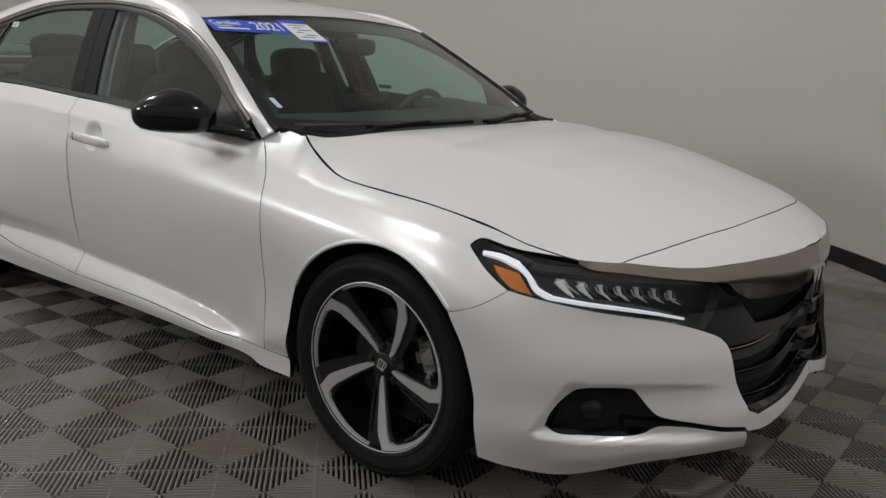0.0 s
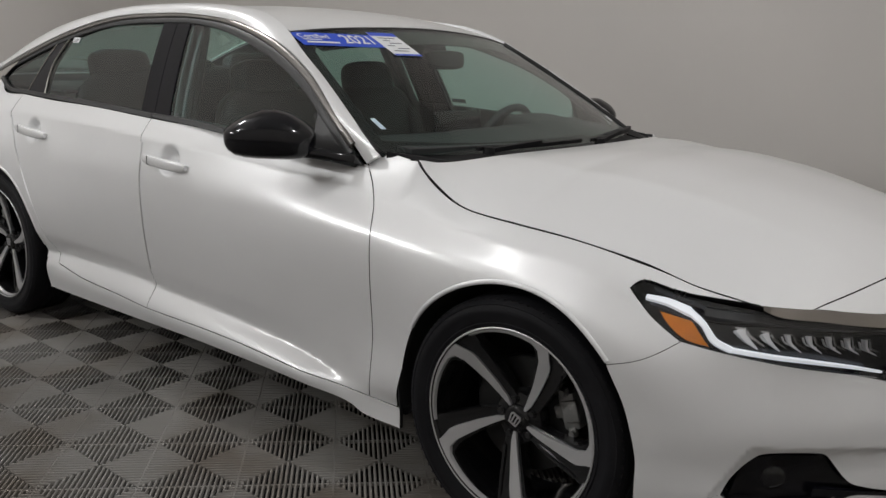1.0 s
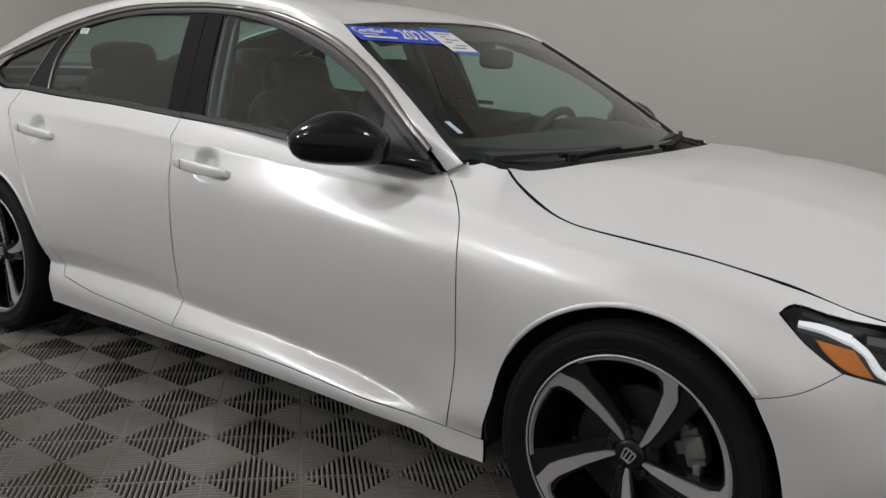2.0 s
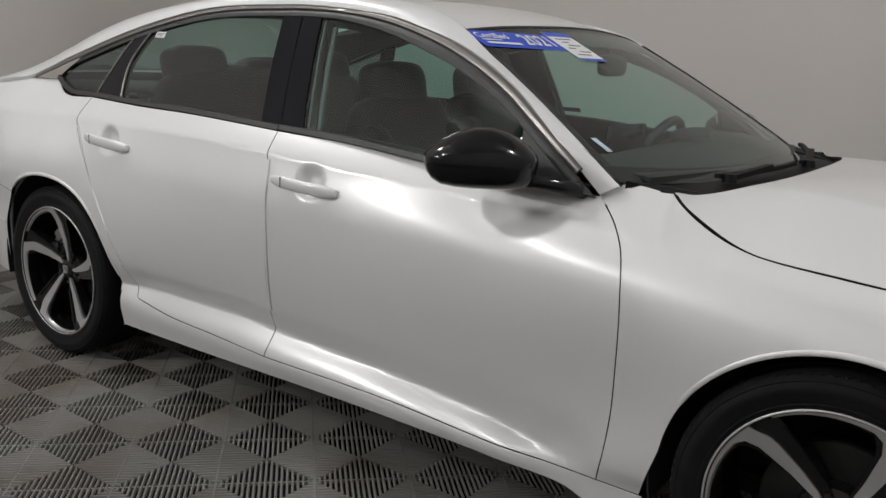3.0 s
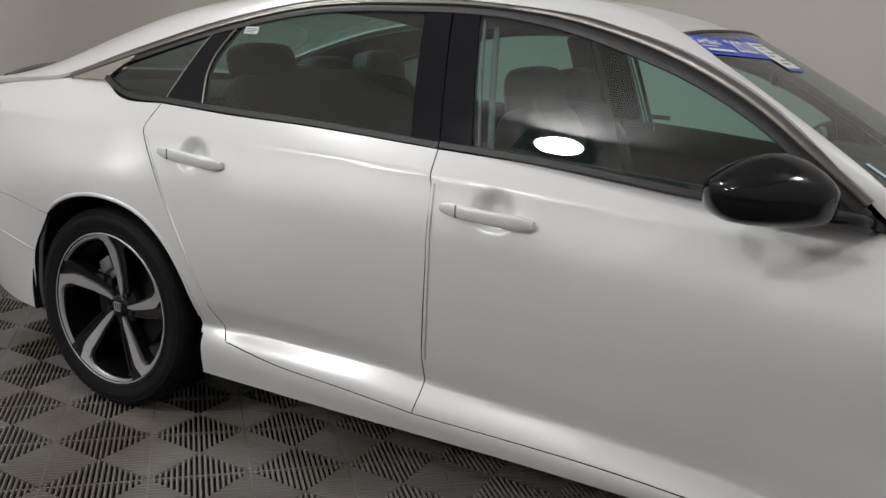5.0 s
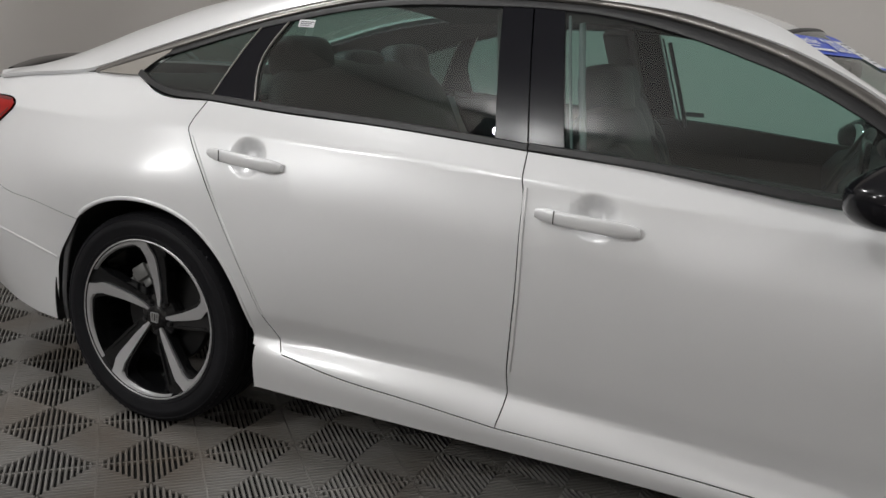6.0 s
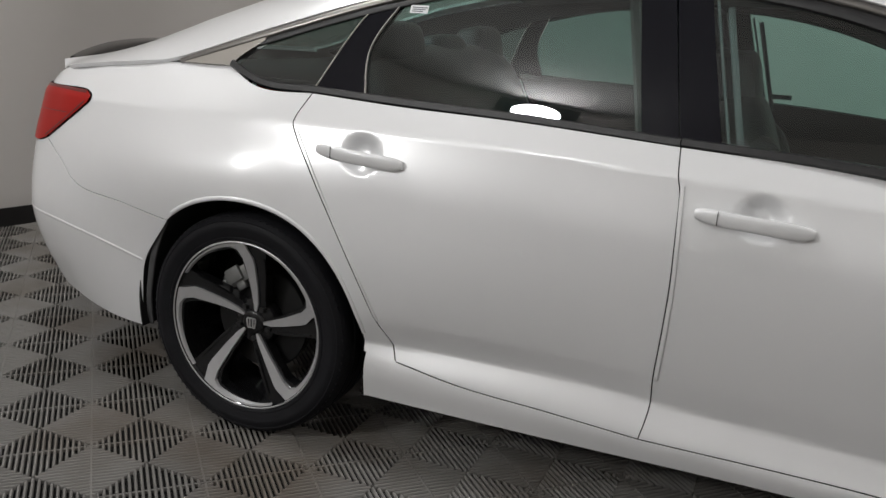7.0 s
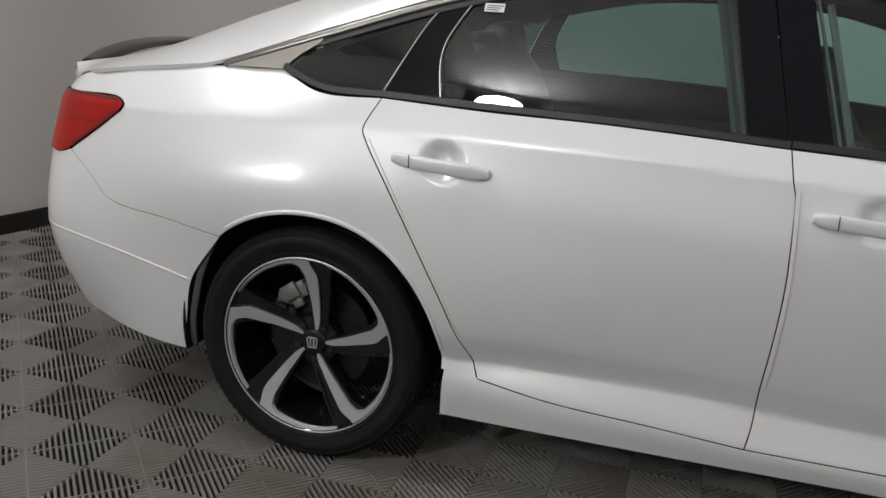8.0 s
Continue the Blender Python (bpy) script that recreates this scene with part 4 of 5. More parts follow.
both(panel("door_lining", outline([(-1.02, .22), (.95, .2)], [(.95, .2), (.95, .92)], [(.95, .92), (.6, .955), (0, .995), (-1.2, 1.03)], [(-1.2, 1.03), (-1.02, .6), (-1.02, .22)]), inner_flank(.07), TRIM, car, "dark inner door lining", cell=.05, out=1))
both(panel("inner_fender", outline([(.95, .2), (1.0, .2), (1.02, .4)], arch(FA, WZ, .40, 170, 35), [(1.75, .55), (1.9, .62)], [(1.9, .62), (1.6, .74), (1.2, .80), (.95, .85)], [(.95, .85), (.95, .2)]), inner_flank(.05), LINER_GAP_SHADE, car, "black inner wing", cell=.05, out=1))
bm = bmesh.new()
box(bm, -1.0, 1.0, -.80, .80, .205, .25)
box(bm, -2.30, 2.10, -.58, .58, .19, .24)
part("underbody", bm, LINER_GAP_SHADE, car, "black underbody", smooth=False)


def wheel_house(cx, r):
    a = np.radians(np.linspace(12, 192, 40))
    P = np.array([[(cx + r * math.cos(t), y, WZ + r * math.sin(t)) for y in (-.90, -.62)] for t in a])
    ob = grid_part("wheel_house", P, LINER_GAP_SHADE, car, "black felt wheel house liner", thick=.004)
    both(ob)
    bm = bmesh.new()
    vs = [bm.verts.new((cx + r * math.cos(t), -.62, WZ + r * math.sin(t))) for t in a]
    bm.faces.new(vs)
    both(part("wheel_house_wall", bm, LINER_GAP_SHADE, car, smooth=False))


wheel_house(FA, .385)
wheel_house(RA, .40)


# ---- wheels ----
def prism(bm, pts, yfun, thick):
    """A flat outline (counter-clockwise seen from outside) with depth; y follows the radius."""
    top = [bm.verts.new((a, yfun(math.hypot(a, b)), b)) for a, b in pts]
    low = [bm.verts.new((a * .985, yfun(math.hypot(a, b)) + thick, b * .985)) for a, b in pts]
    bm.faces.new(top)
    n = len(pts)
    for i in range(n):
        bm.faces.new((top[i], low[i], low[(i + 1) % n], top[(i + 1) % n]))
    bm.normal_update()
    bmesh.ops.triangulate(bm, faces=[f for f in bm.faces if len(f.verts) > 4])


def dish(r):
    return -.058 - .046 * (r / .25) ** 1.6


def ring_arc(a0, a1, r0, r1, n):
    return [(r * math.cos(radians(a)), r * math.sin(radians(a))) for a, r in zip(np.linspace(a0, a1, n), np.linspace(r0, r1, n))]


def make_wheel():
    """Wheel centred on the origin, outside towards -y."""
    w = tagged(new("wheel"), "", "")
    tyre = lathe("tyre", [(.252, .105), (.266, .112), (.30, .114), (.324, .104), (.334, .088), (.335, .05), (.331, .048), (.331, .040), (.335, .038), (.335, .004), (.330, .003), (.330, -.005), (.335, -.006), (.335, -.04), (.331, -.042), (.331, -.05), (.335, -.052),
                          (.333, -.088), (.326, -.101), (.318, -.107), (.3155, -.1095), (.3125, -.1085), (.303, -.1125), (.292, -.1135), (.290, -.1125), (.277, -.1115), (.268, -.108), (.266, -.110), (.2605, -.109), (.2555, -.1045), (.252, -.09)], RUBBER, w, "black low-profile tyre", 96)
    bm = bmesh.new()
    for i in range(90):
        a = 2 * math.pi * i / 90
        m = Matrix.Rotation(a, 4, "Y") @ Matrix.Translation((.3272, -.092, 0)) @ Matrix.Rotation(.5, 4, "X")
        bmesh.ops.create_cube(bm, size=1, matrix=m @ Matrix.Diagonal((.003, .018, .012, 1)))
    part("tread_block", bm, RUBBER, tyre, smooth=False)
    lathe("rim_barrel", [(.2555, -.1045), (.255, -.1075), (.2515, -.1085), (.249, -.106), (.243, -.09), (.236, -.05), (.228, .02), (.232, .09), (.25, .10)], RIM_BLACK, w, "gloss black rim", 96)
    lathe("rim_lip", [(.2556, -.1068), (.2535, -.1086), (.2516, -.1088), (.2500, -.107)], MACHINED, w, "thin machined rim edge", 96)
    for k in range(5):
        t = 2 * math.pi * k / 5
        c, s = math.cos(t), math.sin(t)

        def turn(p):
            return [(a * c - b * s, a * s + b * c) for a, b in p]
        hook_out = ring_arc(89, 148, .2492, .2492, 18)
        face = [(.012, .031), (.021, .06), (.0255, .11), (.027, .185), (.0245, .207), (.009, .236)] + hook_out + ring_arc(148, 101, .2458, .2375, 14) + [(-.024, .226), (-.0105, .200), (-.006, .17), (.001, .12), (.005, .06), (.006, .033)]
        bm = bmesh.new()
        prism(bm, turn(face), dish, .008)
        bmesh.ops.recalc_face_normals(bm, faces=bm.faces)
        part("spoke_face", bm, MACHINED, w, "machined silver spoke face", angle=25)
        body = [(.016, .028), (.042, .05), (.056, .11), (.062, .17), (.070, .235), (.02, .247)] + hook_out[1:] + ring_arc(147, 101, .2435, .228, 10) + [(-.030, .210), (-.019, .19), (-.014, .165), (-.006, .12), (.0, .05)]
        bm = bmesh.new()
        prism(bm, turn(body), lambda r: dish(r) + .008, .034)
        bmesh.ops.recalc_face_normals(bm, faces=bm.faces)
        part("spoke", bm, RIM_BLACK, w, angle=25)
        # thin rib on the black flank of the spoke
        rib = [(.040, .075), (.047, .072), (.060, .16), (.063, .205), (.056, .208), (.052, .16)]
        bm = bmesh.new()
        prism(bm, turn(rib), lambda r: dish(r) + .003, .010)
        bmesh.ops.recalc_face_normals(bm, faces=bm.faces)
        part("spoke_rib", bm, RIM_BLACK, w, angle=25)
        bm = bmesh.new()
        a = t + radians(54)
        bmesh.ops.create_cone(bm, cap_ends=True, segments=6, radius1=.0105, radius2=.0085, depth=.02, matrix=Matrix.Translation((.052 * math.cos(a), -.052, .052 * math.sin(a))) @ Matrix.Rotation(radians(90), 4, "X"))
        part("lug_nut", bm, SATIN_BLACK, w)
    lathe("hub", [(.0, -.066), (.030, -.066), (.036, -.062), (.040, -.054), (.068, -.047), (.075, -.035), (.075, .02)], RIM_BLACK, w, "black hub", 48)
    # plain chrome badge on the cap
    bm = bmesh.new()
    ring = []
    for sc, y in ((1, -.0665), (1, -.070), (.78, -.070), (.78, -.0665)):
        ring.append([bm.verts.new((x * sc, y, z * sc)) for x, z in ((-.013, .016), (.013, .016), (.017, .010), (.013, -.016), (-.013, -.016), (-.017, .010))])
    for a in range(3):
        for i in range(6):
            bm.faces.new((ring[a][i], ring[a][(i + 1) % 6], ring[a + 1][(i + 1) % 6], ring[a + 1][i]))
    for x in (-.005, .005):
        box(bm, x - .0018, x + .0018, -.0695, -.066, -.011, .011)
    bmesh.ops.recalc_face_normals(bm, faces=bm.faces)
    part("cap_badge", bm, MACHINED, w, "plain chrome badge", smooth=False)
    lathe("brake_disc", [(.06, -.006), (.065, -.012), (.155, -.012), (.158, -.008), (.158, .012), (.155, .016), (.06, .016)], STEEL, w, "steel brake disc", 64)
    return w


wheel = make_wheel()
wheel.parent = car
for x, side, a in ((FA, -1, -25), (RA, -1, 1), (FA, 1, 10), (RA, 1, 40)):
    m = Matrix.Translation((x, side * .812, WZ)) @ Matrix.Rotation(radians(180 if side > 0 else 0), 4, "Z") @ Matrix.Rotation(radians(-a), 4, "Y")
    o = copy_thing(wheel, m)
    o.parent = car
for o in [*wheel.children_recursive, wheel]:
    bpy.data.objects.remove(o)


def caliper(x, y, a):
    bm = bmesh.new()
    box(bm, -.026, .022, -.040, .02, -.048, .048, .008)
    box(bm, -.016, .030, -.050, -.034, -.026, .030, .006)
    box(bm, -.044, -.018, -.040, -.018, -.016, .018, .005)
    box(bm, -.012, .010, -.046, -.030, -.066, -.040, .005)
    box(bm, -.012, .010, -.046, -.030, .040, .062, .005)
    for c in (-.055, .052):
        bmesh.ops.create_cone(bm, cap_ends=True, segments=12, radius1=.010, radius2=.008, depth=.014, matrix=Matrix.Translation((0, -.048, c)) @ Matrix.Rotation(radians(90), 4, "X"))
    bmesh.ops.transform(bm, matrix=Matrix.Translation((x, y, WZ)) @ Matrix.Rotation(-radians(a), 4, "Y") @ Matrix.Translation((.145, 0, 0)), verts=bm.verts)
    return part("brake_caliper", bm, CAST, car, "grey cast brake caliper")


caliper(FA, -.80, 20)
caliper(RA, -.80, 125)


# ---- head lamps, grille, fog lamps ----
LAMP_EDGE = outline([(1.709, .749), (1.76, .705), (1.851, .656)], [(1.851, .656), (1.945, .637), (2.128, .605), (2.369, .557), (2.44, .538)], [(2.44, .538), (2.475, .575), (2.49, .62)],
                    [(2.49, .62), (2.475, .65), (2.44, .672)], [(2.44, .672), (2.305, .687), (2.161, .707), (2.066, .717), (2.034, .728)], [(2.034, .728), (1.819, .750), (1.725, .762), (1.709, .749)])


def headlamp():
    lens = panel("headlamp", LAMP_EDGE, flank, CLEAR, car, "slim clear headlamp with a white light guide", gap=.0005, thick=.04, lift=.0005, out=1, flange=GLOSS_BLACK)
    lens.visible_shadow = False
    panel("housing", inset(LAMP_EDGE, -.004), flank, GLOSS_BLACK, lens, "black lamp housing", lift=-.036, gap=0, thick=.004, out=1)
    panel("side_reflector", outline([(1.785, .712), (1.868, .702)], [(1.868, .702), (1.915, .650)], [(1.915, .650), (1.86, .662), (1.81, .69), (1.785, .712)]), flank, AMBER, lens, "amber side reflector", lift=-.008, gap=0, thick=.02, out=1)
    guide = catmull([(1.745, .738), (1.80, .735), (1.862, .722)], .01)
    strip("light_guide", guide, np.linspace(.012, .020, len(guide)), flank, PIPE, lens, "bright upper light guide", height=.008, lift=-.014, out=1)
    guide = catmull([(1.862, .722), (1.895, .70), (1.925, .664), (1.965, .645)], .008)
    strip("light_guide", guide, .016, flank, PIPE, lens, "white light guide", height=.008, lift=-.014, out=1)
    guide = catmull([(1.965, .645), (2.128, .620), (2.25, .597), (2.375, .573)], .02)
    strip("light_guide", guide, np.linspace(.012, .006, len(guide)), flank, PIPE, lens, "white light guide", height=.008, lift=-.012, out=1)
    strip("upper_shelf", catmull([(1.90, .728), (2.05, .716), (2.25, .692), (2.44, .668)], .03), .022, flank, SATIN_BLACK, lens, "black shelf over the reflectors", height=.012, lift=-.03, out=1)
    for i in range(7):
        s0 = 1.985 + i * .058
        zt = .699 - .150 * (s0 - 1.975)
        zb = zt - .052 + .012 * i / 6
        for k, (o, wd, m) in enumerate(((0, .016, LENSWHITE), (.016, .006, CHROME), (-.012, .004, LENSWHITE))):
            blade = catmull([(s0 + o, zt - .004 * k), (s0 + o + .010, zt - .024), (s0 + o + .042, zb + .006 * k)], .006)
            strip("reflector", blade, np.linspace(wd, .002, len(blade)) * (1.9 - .45 * i if i < 2 else 1.05 - .05 * i), flank, m, lens, "bright lamp reflector", height=.012 - .003 * k, lift=-.036, out=1)
        strip("reflector", catmull([(s0 - .012, zt + .004), (s0 + .012, zt + .001)], .008), .004, flank, CHROME, lens, "bright lamp reflector", height=.006, lift=-.030, out=1)
    strip("chrome_line", catmull([(2.05, .633), (2.2, .606), (2.36, .578)], .02), .003, flank, CHROME, lens, "thin bright line", height=.003, lift=-.006, offset=-.016, out=1)
    return lens


def mirror_tree(ob):
    far = mirrored(ob)
    far.visible_shadow = ob.visible_shadow
    for c in list(ob.children):
        mirrored(c, far)


mirror_tree(headlamp())

# grille
gr = outline([(2.40, .50), (2.60, .285)], [(2.60, .285), (SMAX, .285)], [(SMAX, .285), (SMAX, .66)], [(SMAX, .66), (2.52, .64)], [(2.52, .64), (2.40, .56)], [(2.40, .56), (2.40, .50)])
grille = panel("grille", gr, flank, LINER_GAP_SHADE, car, "black grille behind curved slats", lift=-.06, gap=0, thick=.004, out=1)
both(grille)
mask = outline([(2.445, .538), (2.50, .513), (2.53, .482)], [(2.53, .482), (2.62, .487), (2.75, .51), (SMAX, .555)], [(SMAX, .555), (SMAX, .575)], [(SMAX, .575), (2.80, .545), (2.64, .535)], [(2.64, .535), (2.565, .618)], [(2.565, .618), (2.53, .626), (2.49, .655), (2.445, .671)],
               [(2.445, .671), (2.478, .65), (2.493, .62)], [(2.493, .62), (2.478, .575), (2.445, .538)])
both(panel("grille_mask", mask, flank, GLOSS_BLACK, car, "gloss black grille surround", lift=-.006, gap=0, thick=.03, out=1))
for z0, z1, w in ((.478, .538, .05), (.408, .468, .048), (.342, .402, .046)):
    s0 = 2.53 + (.49 - z0) * .45
    line = catmull([(s0, z0 - .03), (s0 + .11, z0 - .022), (s0 + .26, (z0 + z1) / 2 - .02), (SMAX, z1 - .02)], .02)
    both(strip("grille_slat", line, w * .8, flank, GLOSS_BLACK, car, "gloss black grille slat", height=.02, lift=-.052, offset=-.004, out=1))
    line = line + (0, w * .42)
    both(strip("slat_edge", line, .005, flank, CHROME_DARK, car, "thin grey slat edge", height=.006, lift=-.030, out=1))
# plain chrome badge, a slanted frame with two bars
bm = bmesh.new()
rings = []
for sc, x in ((1.2, 2.335), (1.2, 2.366), (.98, 2.366), (.98, 2.335)):
    rings.append([bm.verts.new((x, y * sc, .619 + z * sc)) for y, z in ((-.050, .040), (-.030, .047), (.030, .047), (.050, .040), (.036, -.040), (.026, -.047), (-.026, -.047), (-.036, -.040))])
for a in range(3):
    for i in range(8):
        bm.faces.new((rings[a][i], rings[a][(i + 1) % 8], rings[a + 1][(i + 1) % 8], rings[a + 1][i]))
for y in (-.018, .018):
    box(bm, 2.335, 2.364, y - .007, y + .007, .582, .662, .002, 1)
bmesh.ops.recalc_face_normals(bm, faces=bm.faces)
part("nose_badge", bm, CHROME, car, "plain chrome badge on the grille")

# fog lamp pockets
fog_in = outline(fog_top, [FOG_TOP[-1], FOG_LOW[0]], fog_low)
fog = panel("fog_pocket", inset(fog_in, -.003), flank, GLOSS_BLACK, car, "gloss black fog lamp pocket", lift=-.022, gap=0, thick=.003, out=1)
both(fog)
both(strip("fog_blade", catmull([(2.20, .300), (2.32, .281), (2.46, .260), (2.59, .236)], .02), np.linspace(.026, .010, len(catmull([(2.20, .300), (2.32, .281), (2.46, .260), (2.59, .236)], .02))), flank, GLOSS_BLACK, car, "gloss black blade in the bumper", height=.010, lift=-.012, out=1))
both(strip("fog_rim", catmull([(2.0, .30), (2.03, .385), (2.075, .398), (2.2, .388)], .015), .012, flank, GLOSS_BLACK, car, "black rim", height=.008, lift=-.014, out=1))


def fog_lamp():
    c = flank(2.105, .338)
    n = surface_normals(flank, np.array([(2.105, .338)]))[0]
    ob = lathe("fog_lamp", [(.0, -.010), (.012, -.0095), (.022, -.007), (.030, .0), (.032, .008), (.032, .03)], CLEAR, car, "small round fog lamp lens", 32)
    m = Vector((0, -1, 0)).rotation_difference(Vector(n)).to_matrix().to_4x4()
    ob.data.transform(Matrix.Translation(Vector(c) - Vector(n) * .02) @ m)
    return ob


both(fog_lamp())
bm = bmesh.new()
box(bm, 2.0, 2.08, -.42, .42, .2, .66)
part("radiator_support", bm, LINER_GAP_SHADE, car, "black structure behind the grille", smooth=False)

# ---- tail lamps, boot, spoiler ----
tl = outline([(-2.25, .79), (-2.123, .866), (-2.045, .92)], [(-2.045, .92), (-2.036, .935), (-2.07, .954)], [(-2.07, .954), (-2.25, .955), (-2.47, .952), (-2.70, .95)], [(-2.70, .95), (-2.72, .79)], [(-2.72, .79), (-2.45, .775), (-2.30, .777), (-2.25, .79)])
tail = panel("tail_lamp", tl, flank, TAIL, car, "red wedge-shaped tail lamp", lift=.006, thick=.03, out=1, flange=GLOSS_BLACK)
strip("lamp_line", catmull([(-2.14, .880), (-2.33, .876), (-2.6, .876)], .03), .0025, flank, TAIL_DARK, tail, "dark line in the lens", height=.0008, lift=.006, out=1)
strip("lamp_line", catmull([(-2.255, .797), (-2.135, .868), (-2.06, .921)], .02), .006, flank, TAIL_DARK, tail, "dark lower edge of the lens", height=.001, lift=.006, out=1)
strip("lamp_line", catmull([(-2.065, .947), (-2.25, .949), (-2.5, .946)], .03), .008, flank, TAIL_DARK, tail, "dark upper edge of the lens", height=.001, lift=.006, out=1)
mirror_tree(tail)
sec = [(-.030, .0), (-.024, .014), (.0, .022), (.05, .018), (.09, .0), (.05, .004), (-.02, -.004)]
ys = np.linspace(-1, 1, 31)
sp = np.array([[(-2.395 - .07 * (1 - y * y) + a * (1 - .3 * abs(y) ** 6), .560 * y, 1.022 + .050 * (1 - abs(y) ** 2.4) + b * (1 - .5 * abs(y) ** 6)) for a, b in sec + sec[:1]] for y in ys])
spoiler = grid_part("spoiler", sp, mat("smoked_spoiler", (.022, .020, .019), .30, coat=.4, vary=.2, scale=10), car, "dark gloss lip spoiler on the boot lid")
both(strip("boot_joint", catmull([(-2.46, .977), (-2.423, .984), (-2.232, 1.0225), (-2.112, 1.0365)], .02), .0026, flank, SATIN_BLACK, car, "thin joint of the boot lid", height=.0005))
both(strip("rear_crease", catmull([(-2.7, .545), (-2.43, .546), (-2.17, .537), (-1.952, .504), (-1.79, .472)], .03), .010, flank, PAINT, car, "crease along the rear bumper", height=.003, lift=-.0015, out=1))
both(strip("arch_lip", np.array([(x, z) for x, z in arch(RA, WZ, .385, 126, 8, 60)]), .012, flank, PAINT, car, "rolled wheel arch edge", height=.004, lift=-.001, out=1))
both(strip("arch_lip", np.array([(x, z) for x, z in arch(FA, WZ, .374, 150, 42, 60)]), .012, flank, PAINT, car, "rolled wheel arch edge", height=.004, lift=-.001, out=1))
both(strip("door_edge_guard", catmull([(-.241, .905), (-.234, .80), (-.230, .675), (-.234, .55), (-.243, .43)], .02), .010, flank, PAINT, car, "white edge guard on the door", height=.004, out=1))
both(strip("door_edge_guard", catmull([(-1.262, .918), (-1.19, .812), (-1.109, .68), (-1.031, .541), (-.985, .441)], .02), .007, flank, PAINT, car, "white edge guard on the door", height=.004, out=1))


GREY_LINER = mat("grey_arch_liner", (.085, .085, .088), .7, vary=.3, scale=40, bump=.3)
both(strip("arch_liner_edge", catmull([(-1.655, .655), (-1.705, .590), (-1.752, .505), (-1.782, .42), (-1.803, .34), (-1.812, .25)], .02), .020, flank, GREY_LINER, car, "grey plastic edge of the wheel arch liner", height=.004, lift=-.012, offset=.004))


# ---- door handles ----
def handle(s0, s1, z0, z1, door):
    n = 26
    s, z = np.linspace(s0, s1, n), np.linspace(z0, z1, n)
    q = np.stack([s, z], -1)
    base = flank(s, z)
    t = np.linspace(0, 1, n)
    stand = .026 * np.sin(np.pi * np.clip(t * .9 + .06, 0, 1)) ** .45
    hh = .0175 * (1 - (2 * t - 1) ** 10 * .4) * np.interp(t, [0, .25, .8, 1], [.92, 1, 1.05, .95])
    P = []
    y0 = np.interp(t, [0, 1], [base[0, 1], base[-1, 1]])
    for a in np.linspace(0, 2 * np.pi, 15):
        ca, sa = math.cos(a), math.sin(a)
        e = abs(ca) ** .7 * np.sign(ca), abs(sa) ** .7 * np.sign(sa)
        P.append(np.stack([base[:, 0], y0 - stand - e[0] * .0085 + .003, z + e[1] * hh], -1))
    ob = grid_part("door_handle", np.array(P), PAINT, door, "white pull handle")
    bm = bmesh.new()
    bm.from_mesh(ob.data)
    bmesh.ops.remove_doubles(bm, verts=bm.verts, dist=1e-5)
    bmesh.ops.holes_fill(bm, edges=[e for e in bm.edges if e.is_boundary])
    bmesh.ops.recalc_face_normals(bm, faces=bm.faces)
    bm.to_mesh(ob.data)
    bm.free()
    ob.data.polygons.foreach_set("use_smooth", [True] * len(ob.data.polygons))
    ob.data.set_sharp_from_angle(angle=radians(50))
    # joint of the fixed cap
    k = int(n * .2)
    bm = bmesh.new()
    box(bm, s[k] - .0008, s[k] + .0008, y0[k] - stand[k] - .0068, y0[k] - stand[k], z[k] - .0152, z[k] + .0152)
    part("handle_joint", bm, SATIN_BLACK, ob, smooth=False)
    return ob


h1 = handle(-.205, .046, .853, .841, front_door)
h2 = handle(-1.188, -.935, .883, .867, rear_door)
far_doors = [o for o in scene.objects if o.name.startswith(("front_door", "rear_door")) and o not in (front_door, rear_door)]
for h, d in ((h1, "front_door"), (h2, "rear_door")):
    far = [o for o in far_doors if o.name.startswith(d)][0]
    mirrored(h, far)


